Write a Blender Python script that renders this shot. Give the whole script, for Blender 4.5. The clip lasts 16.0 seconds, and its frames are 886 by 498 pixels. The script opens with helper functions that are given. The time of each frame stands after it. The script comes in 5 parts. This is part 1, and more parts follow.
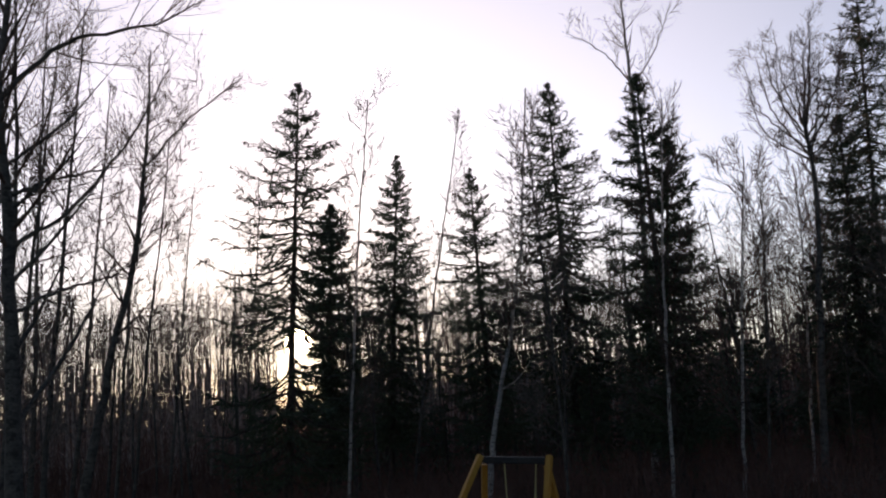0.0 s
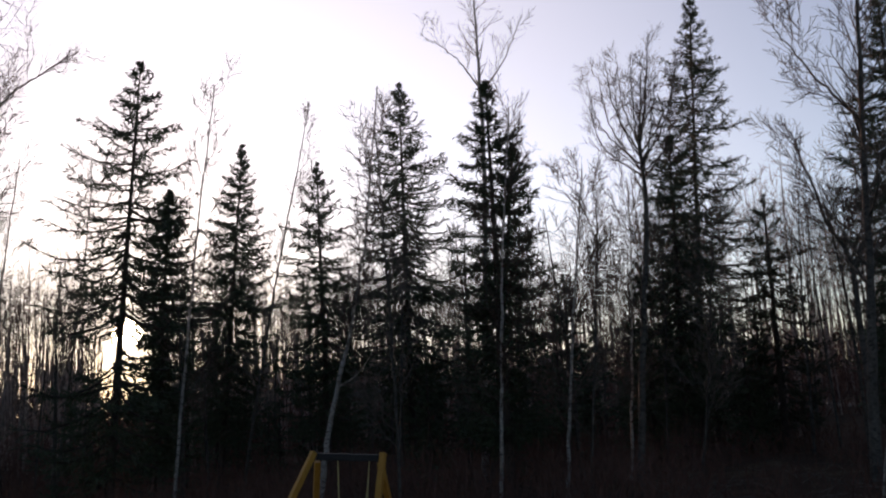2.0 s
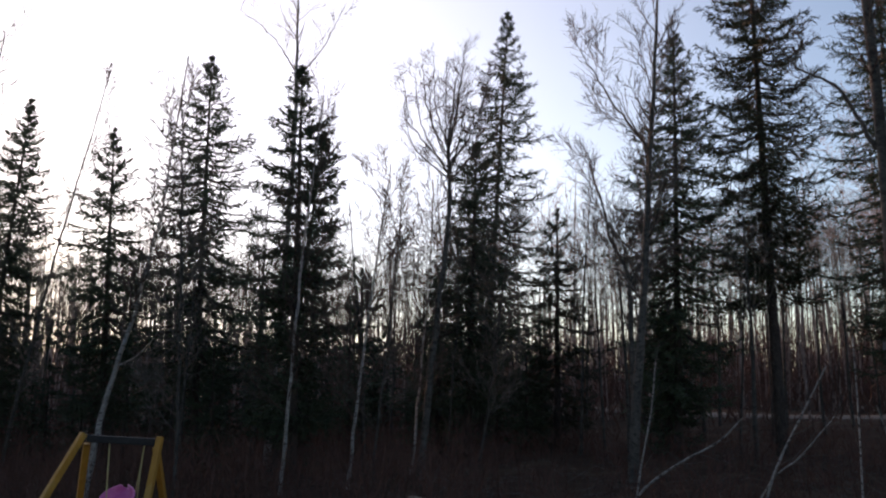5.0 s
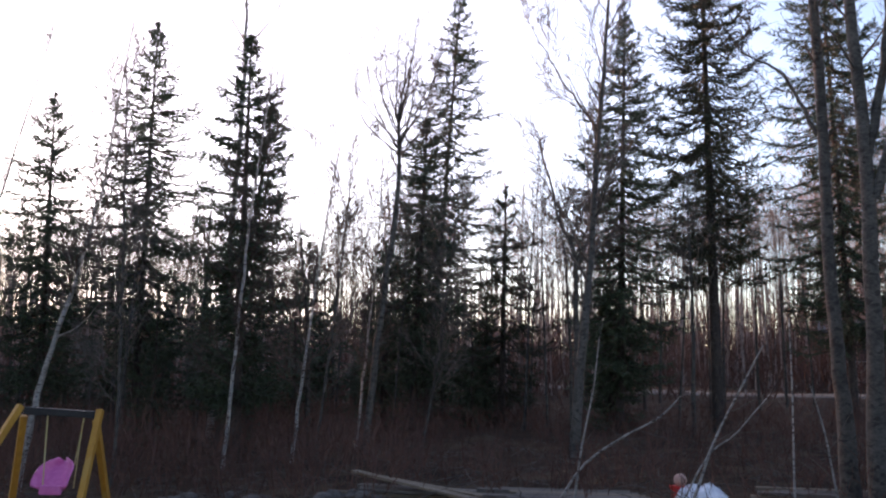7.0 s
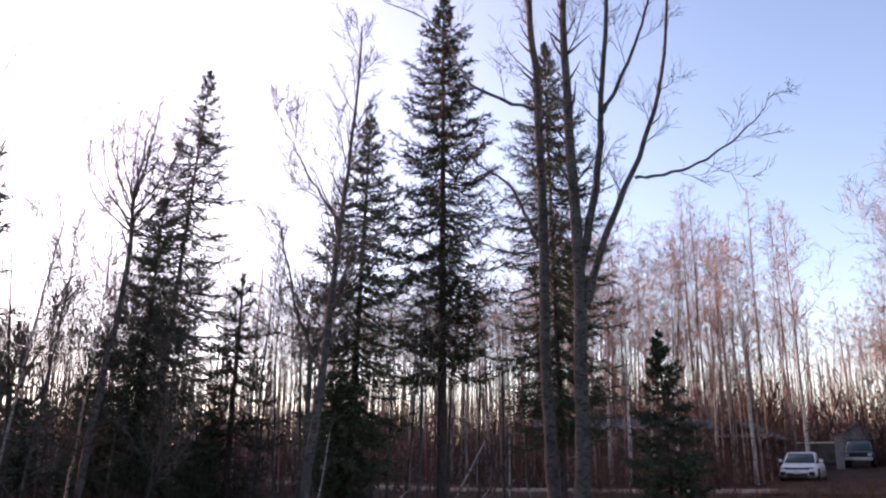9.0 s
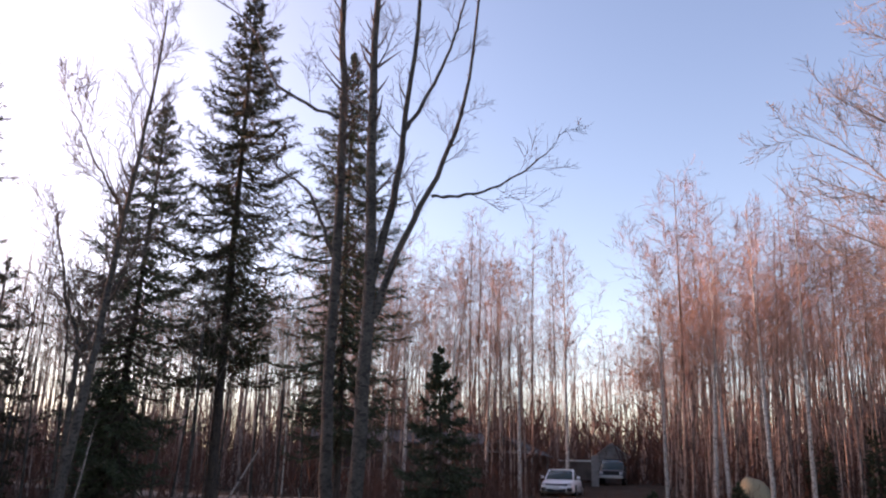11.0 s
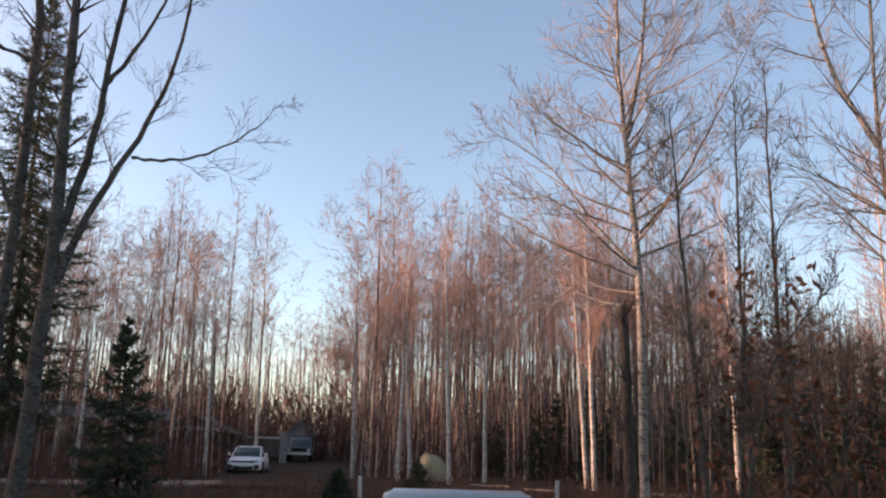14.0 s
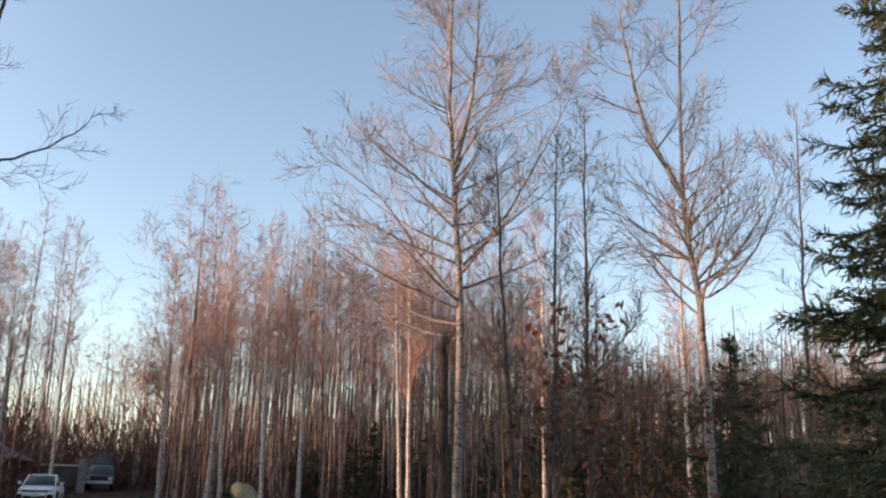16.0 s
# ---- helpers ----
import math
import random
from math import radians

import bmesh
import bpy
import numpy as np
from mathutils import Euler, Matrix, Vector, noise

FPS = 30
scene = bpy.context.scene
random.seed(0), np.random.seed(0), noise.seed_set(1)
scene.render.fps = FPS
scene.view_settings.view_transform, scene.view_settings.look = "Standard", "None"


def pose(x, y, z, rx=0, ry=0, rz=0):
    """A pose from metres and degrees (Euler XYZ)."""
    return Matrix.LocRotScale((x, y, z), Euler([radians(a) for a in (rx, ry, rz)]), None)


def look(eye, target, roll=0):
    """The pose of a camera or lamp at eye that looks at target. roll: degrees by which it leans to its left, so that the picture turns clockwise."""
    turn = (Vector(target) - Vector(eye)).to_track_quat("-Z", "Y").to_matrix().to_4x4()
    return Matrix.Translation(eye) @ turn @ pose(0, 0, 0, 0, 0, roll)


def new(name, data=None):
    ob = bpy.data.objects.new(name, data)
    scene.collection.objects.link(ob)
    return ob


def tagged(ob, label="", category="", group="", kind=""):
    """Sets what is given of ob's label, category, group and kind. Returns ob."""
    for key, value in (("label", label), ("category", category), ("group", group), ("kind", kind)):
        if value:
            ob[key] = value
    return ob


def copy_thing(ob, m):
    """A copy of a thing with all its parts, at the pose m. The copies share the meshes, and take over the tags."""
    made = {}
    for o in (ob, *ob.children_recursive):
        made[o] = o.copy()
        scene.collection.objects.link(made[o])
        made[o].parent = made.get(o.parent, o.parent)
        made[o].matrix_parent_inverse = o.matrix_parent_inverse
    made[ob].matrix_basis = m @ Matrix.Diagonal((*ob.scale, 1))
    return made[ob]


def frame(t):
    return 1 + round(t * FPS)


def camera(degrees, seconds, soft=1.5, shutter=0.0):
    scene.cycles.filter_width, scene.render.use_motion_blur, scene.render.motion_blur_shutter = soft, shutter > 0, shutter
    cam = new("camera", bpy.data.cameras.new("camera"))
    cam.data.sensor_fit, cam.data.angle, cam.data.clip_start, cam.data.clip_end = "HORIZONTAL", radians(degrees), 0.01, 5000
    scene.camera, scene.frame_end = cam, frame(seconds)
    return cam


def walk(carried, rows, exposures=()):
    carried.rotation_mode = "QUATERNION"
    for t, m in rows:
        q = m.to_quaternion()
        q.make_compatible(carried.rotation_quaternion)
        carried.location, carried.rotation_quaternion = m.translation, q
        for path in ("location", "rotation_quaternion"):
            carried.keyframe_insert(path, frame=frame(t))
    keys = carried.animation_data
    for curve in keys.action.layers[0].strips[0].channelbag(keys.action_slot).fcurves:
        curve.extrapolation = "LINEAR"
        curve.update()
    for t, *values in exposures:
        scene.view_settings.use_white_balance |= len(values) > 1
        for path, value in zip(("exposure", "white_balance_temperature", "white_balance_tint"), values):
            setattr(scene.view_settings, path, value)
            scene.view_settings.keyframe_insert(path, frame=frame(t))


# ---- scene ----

# ---- camera ----
cam = camera(53.36, 16.0, soft=2.2)
# seconds, x, y, z, and the turn in degrees
PATH = [
    (0.0, 0.700, 0.100, 1.925, 101.22, 4.01, 3.71),
    (0.5, 0.700, 0.100, 1.925, 101.16, 3.58, 1.14),
    (1.0, 0.700, 0.100, 1.925, 101.00, 3.24, -1.60),
    (1.5, 0.700, 0.100, 1.925, 100.73, 3.22, -4.31),
    (2.0, 0.700, 0.100, 1.925, 100.39, 3.16, -6.77),
    (2.5, 0.700, 0.100, 1.925, 100.16, 3.04, -9.50),
    (3.0, 0.700, 0.100, 1.925, 100.14, 2.63, -11.89),
    (3.5, 0.700, 0.100, 1.925, 100.01, 2.25, -14.32),
    (4.0, 0.700, 0.100, 1.925, 99.96, 1.81, -16.30),
    (4.5, 0.700, 0.100, 1.925, 99.97, 0.91, -18.52),
    (4.7, 0.700, 0.100, 1.925, 99.82, 0.58, -19.39),
    (6.8, 0.700, 0.100, 1.925, 97.29, -0.37, -22.72),
    (7.0, 0.700, 0.100, 1.925, 97.89, -0.35, -23.77),
    (7.5, 0.700, 0.100, 1.925, 100.34, 0.12, -28.55),
    (8.0, 0.700, 0.100, 1.925, 102.21, 0.39, -32.80),
    (8.5, 0.700, 0.100, 1.925, 103.20, -0.07, -36.99),
    (9.0, 0.700, 0.100, 1.925, 103.95, -0.34, -40.95),
    (9.2, 0.700, 0.100, 1.925, 104.30, -0.43, -42.65),
    (11.3, 0.700, 0.100, 1.925, 104.83, -1.48, -57.15),
    (11.5, 0.700, 0.100, 1.925, 104.86, -1.12, -58.54),
    (12.0, 0.700, 0.100, 1.925, 104.83, -1.31, -62.00),
    (12.5, 0.700, 0.100, 1.925, 104.71, -1.56, -65.38),
    (13.0, 0.700, 0.100, 1.925, 104.66, -1.51, -68.32),
    (13.5, 0.700, 0.100, 1.925, 104.21, -1.56, -71.72),
    (14.0, 0.700, 0.100, 1.925, 103.95, -1.37, -74.66),
    (14.5, 0.700, 0.100, 1.925, 104.22, -0.74, -77.66),
    (15.0, 0.700, 0.100, 1.925, 104.84, -0.71, -80.25),
    (15.5, 0.700, 0.100, 1.925, 105.50, -0.83, -82.95),
    (16.0, 0.700, 0.100, 1.925, 105.98, -1.19, -86.29),
]
EXPOSURES = [(0.0, -0.2, 7100, 22), (4.7, 0.3, 7100, 20), (6.8, 1.5, 7100, 26), (9.2, 1.36, 7400, 36), (11.5, 1.30, 7700, 34), (12.8, 1.20, 7700, 28), (14.5, 1.27, 7900, 20), (16.0, 1.29, 7900, 17)]
walk(cam, [(t, pose(x, y, z, rx, ry, rz)) for t, x, y, z, rx, ry, rz in PATH], EXPOSURES)

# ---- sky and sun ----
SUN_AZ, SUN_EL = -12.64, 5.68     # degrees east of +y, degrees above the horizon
SUN_WAY = Vector((math.sin(radians(SUN_AZ)) * math.cos(radians(SUN_EL)), math.cos(radians(SUN_AZ)) * math.cos(radians(SUN_EL)), math.sin(radians(SUN_EL))))
world = bpy.data.worlds.new("evening_sky")
scene.world = world
world.use_nodes = True
wn, wl = world.node_tree.nodes, world.node_tree.links
wn.clear()
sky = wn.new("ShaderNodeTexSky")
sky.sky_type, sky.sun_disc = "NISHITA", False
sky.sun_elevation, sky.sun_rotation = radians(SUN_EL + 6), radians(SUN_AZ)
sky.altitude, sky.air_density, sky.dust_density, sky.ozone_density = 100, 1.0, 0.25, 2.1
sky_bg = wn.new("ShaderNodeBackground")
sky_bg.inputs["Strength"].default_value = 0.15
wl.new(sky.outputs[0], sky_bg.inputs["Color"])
# the low sun's own disc
way = wn.new("ShaderNodeTexCoord")
dot = wn.new("ShaderNodeVectorMath")
dot.operation = "DOT_PRODUCT"
dot.inputs[1].default_value = SUN_WAY
wl.new(way.outputs["Generated"], dot.inputs[0])
disc = wn.new("ShaderNodeMapRange")
disc.interpolation_type = "SMOOTHSTEP"
disc.inputs["From Min"].default_value, disc.inputs["From Max"].default_value = math.cos(radians(0.95)), math.cos(radians(0.55))
disc.inputs["To Min"].default_value, disc.inputs["To Max"].default_value = 0.0, 120.0
wl.new(dot.outputs["Value"], disc.inputs["Value"])
disc_bg = wn.new("ShaderNodeBackground")
disc_bg.inputs["Color"].default_value = (1.0, 0.80, 0.45, 1)
wl.new(disc.outputs[0], disc_bg.inputs["Strength"])
# the bright haze that spreads from it
haze = wn.new("ShaderNodeMath")
haze.operation, haze.use_clamp = "MAXIMUM", False
haze.inputs[1].default_value = 0.0
wl.new(dot.outputs["Value"], haze.inputs[0])
fall = wn.new("ShaderNodeMath")
fall.operation = "POWER"
fall.inputs[1].default_value = 4.0
wl.new(haze.outputs[0], fall.inputs[0])
gain = wn.new("ShaderNodeMath")
gain.operation = "MULTIPLY"
gain.inputs[1].default_value = 1.0
wl.new(fall.outputs[0], gain.inputs[0])
haze_bg = wn.new("ShaderNodeBackground")
haze_bg.inputs["Color"].default_value = (1.0, 0.86, 0.79, 1)
wl.new(gain.outputs[0], haze_bg.inputs["Strength"])
glow = wn.new("ShaderNodeAddShader")
wl.new(haze_bg.outputs[0], glow.inputs[0])
wl.new(disc_bg.outputs[0], glow.inputs[1])
both = wn.new("ShaderNodeAddShader")
wl.new(sky_bg.outputs[0], both.inputs[0])
wl.new(glow.outputs[0], both.inputs[1])
w_out = wn.new("ShaderNodeOutputWorld")
wl.new(both.outputs[0], w_out.inputs["Surface"])

sun = new("sun", bpy.data.lights.new("sun", "SUN"))
sun.data.energy, sun.data.angle, sun.data.color = 4.2, radians(0.6), (1.0, 0.61, 0.44)
sun.matrix_world = look((0, 0, 60), Vector((0, 0, 60)) - SUN_WAY)


# ---- materials ----
def mat(name, low, high, scale=4.0, rough=0.8, bump=0.2, fine=8.0, metal=0.0, stretch=(1, 1, 1), speck=None, vary=0.0, spec=0.3):
    """Two colours mixed by coarse and fine noise, with relief; speck: a third colour in small flecks; vary: brightness from object to object."""
    m = bpy.data.materials.new(name)
    m.use_nodes = True
    n, l = m.node_tree.nodes, m.node_tree.links
    b = n["Principled BSDF"]
    tc, mp = n.new("ShaderNodeTexCoord"), n.new("ShaderNodeMapping")
    mp.inputs["Scale"].default_value = stretch
    l.new(tc.outputs["Object"], mp.inputs["Vector"])
    big, small = n.new("ShaderNodeTexNoise"), n.new("ShaderNodeTexNoise")
    for t, s in ((big, scale), (small, scale * fine)):
        t.inputs["Scale"].default_value, t.inputs["Detail"].default_value = s, 4.0
        l.new(mp.outputs[0], t.inputs["Vector"])
    add = n.new("ShaderNodeMath")
    add.operation = "MULTIPLY_ADD"
    add.inputs[1].default_value = 0.5
    half = n.new("ShaderNodeMath")
    half.operation = "MULTIPLY"
    half.inputs[1].default_value = 0.5
    l.new(small.outputs["Fac"], half.inputs[0])
    l.new(big.outputs["Fac"], add.inputs[0])
    l.new(half.outputs[0], add.inputs[2])
    ramp = n.new("ShaderNodeValToRGB")
    ramp.color_ramp.elements[0].position, ramp.color_ramp.elements[0].color = 0.36, (*low, 1)
    ramp.color_ramp.elements[1].position, ramp.color_ramp.elements[1].color = 0.64, (*high, 1)
    l.new(add.outputs[0], ramp.inputs[0])
    colour = ramp.outputs[0]
    if speck:
        fl = n.new("ShaderNodeTexNoise")
        fl.inputs["Scale"].default_value, fl.inputs["Detail"].default_value = scale * 2.3, 3.0
        l.new(mp.outputs[0], fl.inputs["Vector"])
        cut = n.new("ShaderNodeMapRange")
        cut.inputs["From Min"].default_value, cut.inputs["From Max"].default_value = 0.56, 0.62
        l.new(fl.outputs["Fac"], cut.inputs["Value"])
        mix = n.new("ShaderNodeMixRGB")
        mix.inputs[2].default_value = (*speck, 1)
        l.new(cut.outputs[0], mix.inputs[0])
        l.new(colour, mix.inputs[1])
        colour = mix.outputs[0]
    if vary:
        info, rng, hsv = n.new("ShaderNodeObjectInfo"), n.new("ShaderNodeMapRange"), n.new("ShaderNodeHueSaturation")
        rng.inputs["To Min"].default_value, rng.inputs["To Max"].default_value = 1 - vary, 1 + vary
        l.new(info.outputs["Random"], rng.inputs["Value"])
        l.new(rng.outputs[0], hsv.inputs["Value"])
        l.new(colour, hsv.inputs["Color"])
        colour = hsv.outputs[0]
    l.new(colour, b.inputs["Base Color"])
    b.inputs["Roughness"].default_value, b.inputs["Metallic"].default_value = rough, metal
    b.inputs["Specular IOR Level"].default_value = spec
    if bump:
        bp = n.new("ShaderNodeBump")
        bp.inputs["Strength"].default_value, bp.inputs["Distance"].default_value = bump, 0.02
        l.new(add.outputs[0], bp.inputs["Height"])
        l.new(bp.outputs[0], b.inputs["Normal"])
    return m


def glass(name, tint, rough=0.05):
    m = mat(name, tint, tint, 2.0, rough, 0.0, spec=0.6)
    return m


BARK_SPRUCE = mat("bark_spruce", (0.025, 0.02, 0.017), (0.075, 0.058, 0.048), 9, 0.9, 0.8, 4, stretch=(1, 1, 0.4), vary=0.2)
HOUSE_WALL = mat("house_wall", (0.11, 0.092, 0.075), (0.20, 0.17, 0.14), 1.5, 0.8, 0.3, 8)
# white birch bark, brightened for trunks in the sunset light
BARK_WHITE_LIT = mat("bark_white_lit", (0.24, 0.21, 0.18), (0.60, 0.56, 0.52), 5, 0.7, 0.3, 6, stretch=(1, 1, 2.4), speck=(0.06, 0.05, 0.045), vary=0.18)
# birch bark greyed, its colour holding the dimness of trunks in silhouette
BARK_BIRCH = mat("bark_birch", (0.13, 0.115, 0.10), (0.34, 0.315, 0.29), 5, 0.7, 0.3, 6, stretch=(1, 1, 2.4), speck=(0.06, 0.05, 0.045), vary=0.18)
# aspen bark with backlit shade in its colour, darker than the bark itself
BARK_ASPEN_SHADED = mat("bark_aspen_shaded", (0.034, 0.03, 0.027), (0.105, 0.095, 0.082), 4, 0.8, 0.4, 6, stretch=(1, 1, 1.6), speck=(0.035, 0.03, 0.025), vary=0.2)
# the same pale bark, lightened to stand for evening sun on it
BARK_PALE_LIT = mat("bark_pale_lit", (0.11, 0.10, 0.09), (0.32, 0.30, 0.275), 4, 0.8, 0.4, 6, stretch=(1, 1, 1.6), speck=(0.05, 0.042, 0.036), vary=0.1)
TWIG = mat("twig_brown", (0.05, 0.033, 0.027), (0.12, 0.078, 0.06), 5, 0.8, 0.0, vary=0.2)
TWIG_GREY = mat("twig_grey", (0.06, 0.05, 0.042), (0.16, 0.13, 0.11), 5, 0.8, 0.0, vary=0.2)
# twigs of the big aspens, with sunlight put into their colour
TWIG_LIT = mat("twig_lit", (0.13, 0.105, 0.09), (0.32, 0.27, 0.235), 5, 0.8, 0.0, vary=0.2)
# red-brown birch twigs, lightened and warmed to hold the evening sun
TWIG_RED_LIT = mat("twig_red_lit", (0.15, 0.083, 0.066), (0.43, 0.27, 0.215), 0.35, 0.8, 0.0, fine=6)
# far bark; its lighter tone includes the sun's highlights on the trunks
TRUNK_FAR = mat("trunk_far", (0.085, 0.060, 0.050), (0.38, 0.29, 0.25), 0.5, 0.8, 0.0, fine=12, speck=(0.07, 0.048, 0.038))
NEEDLE = mat("needle_green", (0.02, 0.032, 0.018), (0.058, 0.078, 0.04), 2.5, 0.65, 0.0, vary=0.25)
NEEDLE_OLIVE = mat("needle_olive", (0.018, 0.024, 0.010), (0.06, 0.062, 0.027), 2.0, 0.65, 0.0, vary=0.2)
LEAF_DEAD = mat("leaf_dead", (0.09, 0.035, 0.022), (0.22, 0.09, 0.05), 6, 0.7, 0.0)
LITTER = mat("forest_litter", (0.022, 0.0135, 0.009), (0.062, 0.038, 0.025), 0.6, 0.95, 0.9, 14, speck=(0.066, 0.046, 0.03), spec=0.08)
GRAVEL = mat("gravel_dirt", (0.09, 0.08, 0.068), (0.20, 0.178, 0.152), 0.8, 0.95, 0.8, 30)
GRASS_DRY = mat("grass_dry", (0.07, 0.052, 0.032), (0.17, 0.13, 0.08), 3, 0.9, 0.0)
BRUSH = mat("brush_red", (0.058, 0.028, 0.021), (0.135, 0.066, 0.048), 0.6, 0.85, 0.0)
YELLOW = mat("paint_yellow", (0.36, 0.165, 0.024), (0.48, 0.24, 0.036), 3, 0.55, 0.25, 10, stretch=(1, 1, 0.3), speck=(0.42, 0.23, 0.05))
BLACK = mat("paint_black", (0.012, 0.012, 0.013), (0.03, 0.03, 0.03), 6, 0.5, 0.2)
PINK = mat("plastic_pink", (0.62, 0.13, 0.36), (0.72, 0.20, 0.45), 3, 0.4, 0.05)
ROPE = mat("rope_yellow", (0.45, 0.38, 0.16), (0.62, 0.55, 0.28), 40, 0.8, 0.3)
LUMBER = mat("lumber_grey", (0.075, 0.062, 0.052), (0.18, 0.155, 0.13), 3, 0.85, 0.5, 10, stretch=(0.25, 2, 2), vary=0.25)
LUMBER_TAN = mat("lumber_tan", (0.14, 0.105, 0.07), (0.27, 0.21, 0.15), 3, 0.8, 0.4, 10, stretch=(0.25, 2, 2), vary=0.2)
STONE = mat("stone_grey", (0.055, 0.05, 0.045), (0.14, 0.125, 0.11), 4, 0.9, 0.6, 8)
BAG = mat("sack_white", (0.62, 0.63, 0.68), (0.80, 0.80, 0.82), 5, 0.6, 0.5)
RED = mat("plastic_red", (0.55, 0.02, 0.02), (0.65, 0.04, 0.03), 5, 0.4, 0.1)
TAN = mat("ball_tan", (0.42, 0.24, 0.19), (0.55, 0.34, 0.27), 5, 0.6, 0.1)
CANVAS = mat("canvas_tan", (0.27, 0.235, 0.15), (0.37, 0.325, 0.21), 2, 0.85, 0.3, vary=0.05)
PAINT_WHITE = mat("car_white", (0.76, 0.77, 0.78), (0.82, 0.82, 0.83), 2, 0.25, 0.0, spec=0.5)
PAINT_SILVER = mat("car_silver", (0.30, 0.31, 0.32), (0.38, 0.39, 0.40), 3, 0.3, 0.0, metal=0.5)
PAINT_DARK = mat("truck_dark", (0.02, 0.021, 0.025), (0.045, 0.046, 0.05), 3, 0.35, 0.0, spec=0.5)
TRIM_BLACK = mat("trim_black", (0.01, 0.01, 0.011), (0.022, 0.022, 0.024), 8, 0.45, 0.1)
RUBBER = mat("rubber", (0.015, 0.015, 0.016), (0.035, 0.035, 0.035), 10, 0.85, 0.2)
ALLOY = mat("alloy", (0.38, 0.39, 0.41), (0.52, 0.53, 0.55), 8, 0.35, 0.05, metal=0.8)
GLASS_CAR = glass("glass_car", (0.03, 0.05, 0.045))
LAMP_CLEAR = glass("lamp_clear", (0.55, 0.57, 0.6), 0.1)
PLATE = mat("plate_white", (0.6, 0.6, 0.6), (0.7, 0.7, 0.7), 8, 0.5, 0.0)
SIDING = mat("siding_white", (0.17, 0.17, 0.17), (0.32, 0.32, 0.31), 1.2, 0.7, 0.2, 10, stretch=(1, 1, 6))
SIDING_DARK = mat("siding_dark", (0.06, 0.05, 0.045), (0.14, 0.115, 0.10), 1.5, 0.8, 0.3, 10)
ROOFING = mat("roofing", (0.05, 0.05, 0.052), (0.12, 0.115, 0.11), 3, 0.85, 0.4, 10)
WINDOW_GLASS = glass("window_glass", (0.05, 0.05, 0.055), 0.04)

# ---- mesh helpers ----
RNG = np.random.default_rng(7)


def slope(x, y):
    """The ground's height: it climbs gently towards +x and into the woods, with low swells."""
    rise = 0.06 * max(0.0, min(-x, 80) - 10) + 0.03 * max(0.0, min(y, 130) - 32)
    return rise + 0.0345 * 160 * math.tanh(x / 160) + 0.07 * noise.noise((x * 0.13, y * 0.13, 0.3)) + 0.03 * noise.noise((x * 0.5, y * 0.5, 4.0))


def np_mesh(name, verts, faces, smooth=False):
    """A mesh from an array of points and an array of faces with one number of corners."""
    me = bpy.data.meshes.new(name)
    verts, faces = np.asarray(verts, np.float32), np.asarray(faces, np.int32)
    k = faces.shape[1]
    me.vertices.add(len(verts))
    me.vertices.foreach_set("co", verts.ravel())
    me.loops.add(faces.size)
    me.loops.foreach_set("vertex_index", faces.ravel())
    me.polygons.add(len(faces))
    me.polygons.foreach_set("loop_start", np.arange(0, faces.size, k, dtype=np.int32))
    if smooth:
        me.polygons.foreach_set("use_smooth", np.ones(len(faces), bool))
    me.update(calc_edges=True)
    return me


def tubes(sets, sides):
    """Points and quads of many tapering tubes; sets: pairs of (N, S, 3) points and (N, S) radii."""
    vs, fs, base = [], [], 0
    a = np.arange(sides) * 2 * math.pi / sides
    ca, sa = np.cos(a), np.sin(a)
    for P, R in sets:
        n, s, _ = P.shape
        if n == 0:
            continue
        d = P[:, -1] - P[:, 0]
        d = d / np.maximum(np.linalg.norm(d, axis=1, keepdims=True), 1e-9)
        ref = np.where(np.abs(d[:, 2:3]) > 0.9, np.array([[1.0, 0, 0]]), np.array([[0, 0, 1.0]]))
        u = np.cross(d, ref)
        u /= np.linalg.norm(u, axis=1, keepdims=True)
        w = np.cross(d, u)
        ring = u[:, None, None, :] * ca[None, None, :, None] + w[:, None, None, :] * sa[None, None, :, None]
        V = P[:, :, None, :] + ring * R[:, :, None, None]
        i = np.arange(n)[:, None, None] * s * sides
        j = np.arange(s - 1)[None, :, None] * sides
        k = np.arange(sides)[None, None, :]
        k2 = (k + 1) % sides
        F = np.stack([i + j + k, i + j + k2, i + j + sides + k2, i + j + sides + k], -1).reshape(-1, 4) + base
        vs.append(V.reshape(-1, 3))
        fs.append(F)
        base += n * s * sides
    return np.concatenate(vs), np.concatenate(fs)


def blades(sets):
    """Points and quads of many narrow flat blades, turned at random about their length: needles, stalks and the finest twigs."""
    vs, fs, base = [], [], 0
    for P, R in sets:
        n, s, _ = P.shape
        d = P[:, -1] - P[:, 0]
        d = d / np.maximum(np.linalg.norm(d, axis=1, keepdims=True), 1e-9)
        u = RNG.normal(size=d.shape)
        u -= d * np.sum(u * d, axis=1, keepdims=True)
        u /= np.maximum(np.linalg.norm(u, axis=1, keepdims=True), 1e-9)
        V = np.stack([P - u[:, None, :] * R[:, :, None], P + u[:, None, :] * R[:, :, None]], 2)
        i = np.arange(n)[:, None] * s * 2
        j = np.arange(s - 1)[None, :] * 2
        F = np.stack([i + j, i + j + 1, i + j + 3, i + j + 2], -1).reshape(-1, 4) + base
        vs.append(V.reshape(-1, 3))
        fs.append(F)
        base += n * s * 2
    return np.concatenate(vs), np.concatenate(fs)


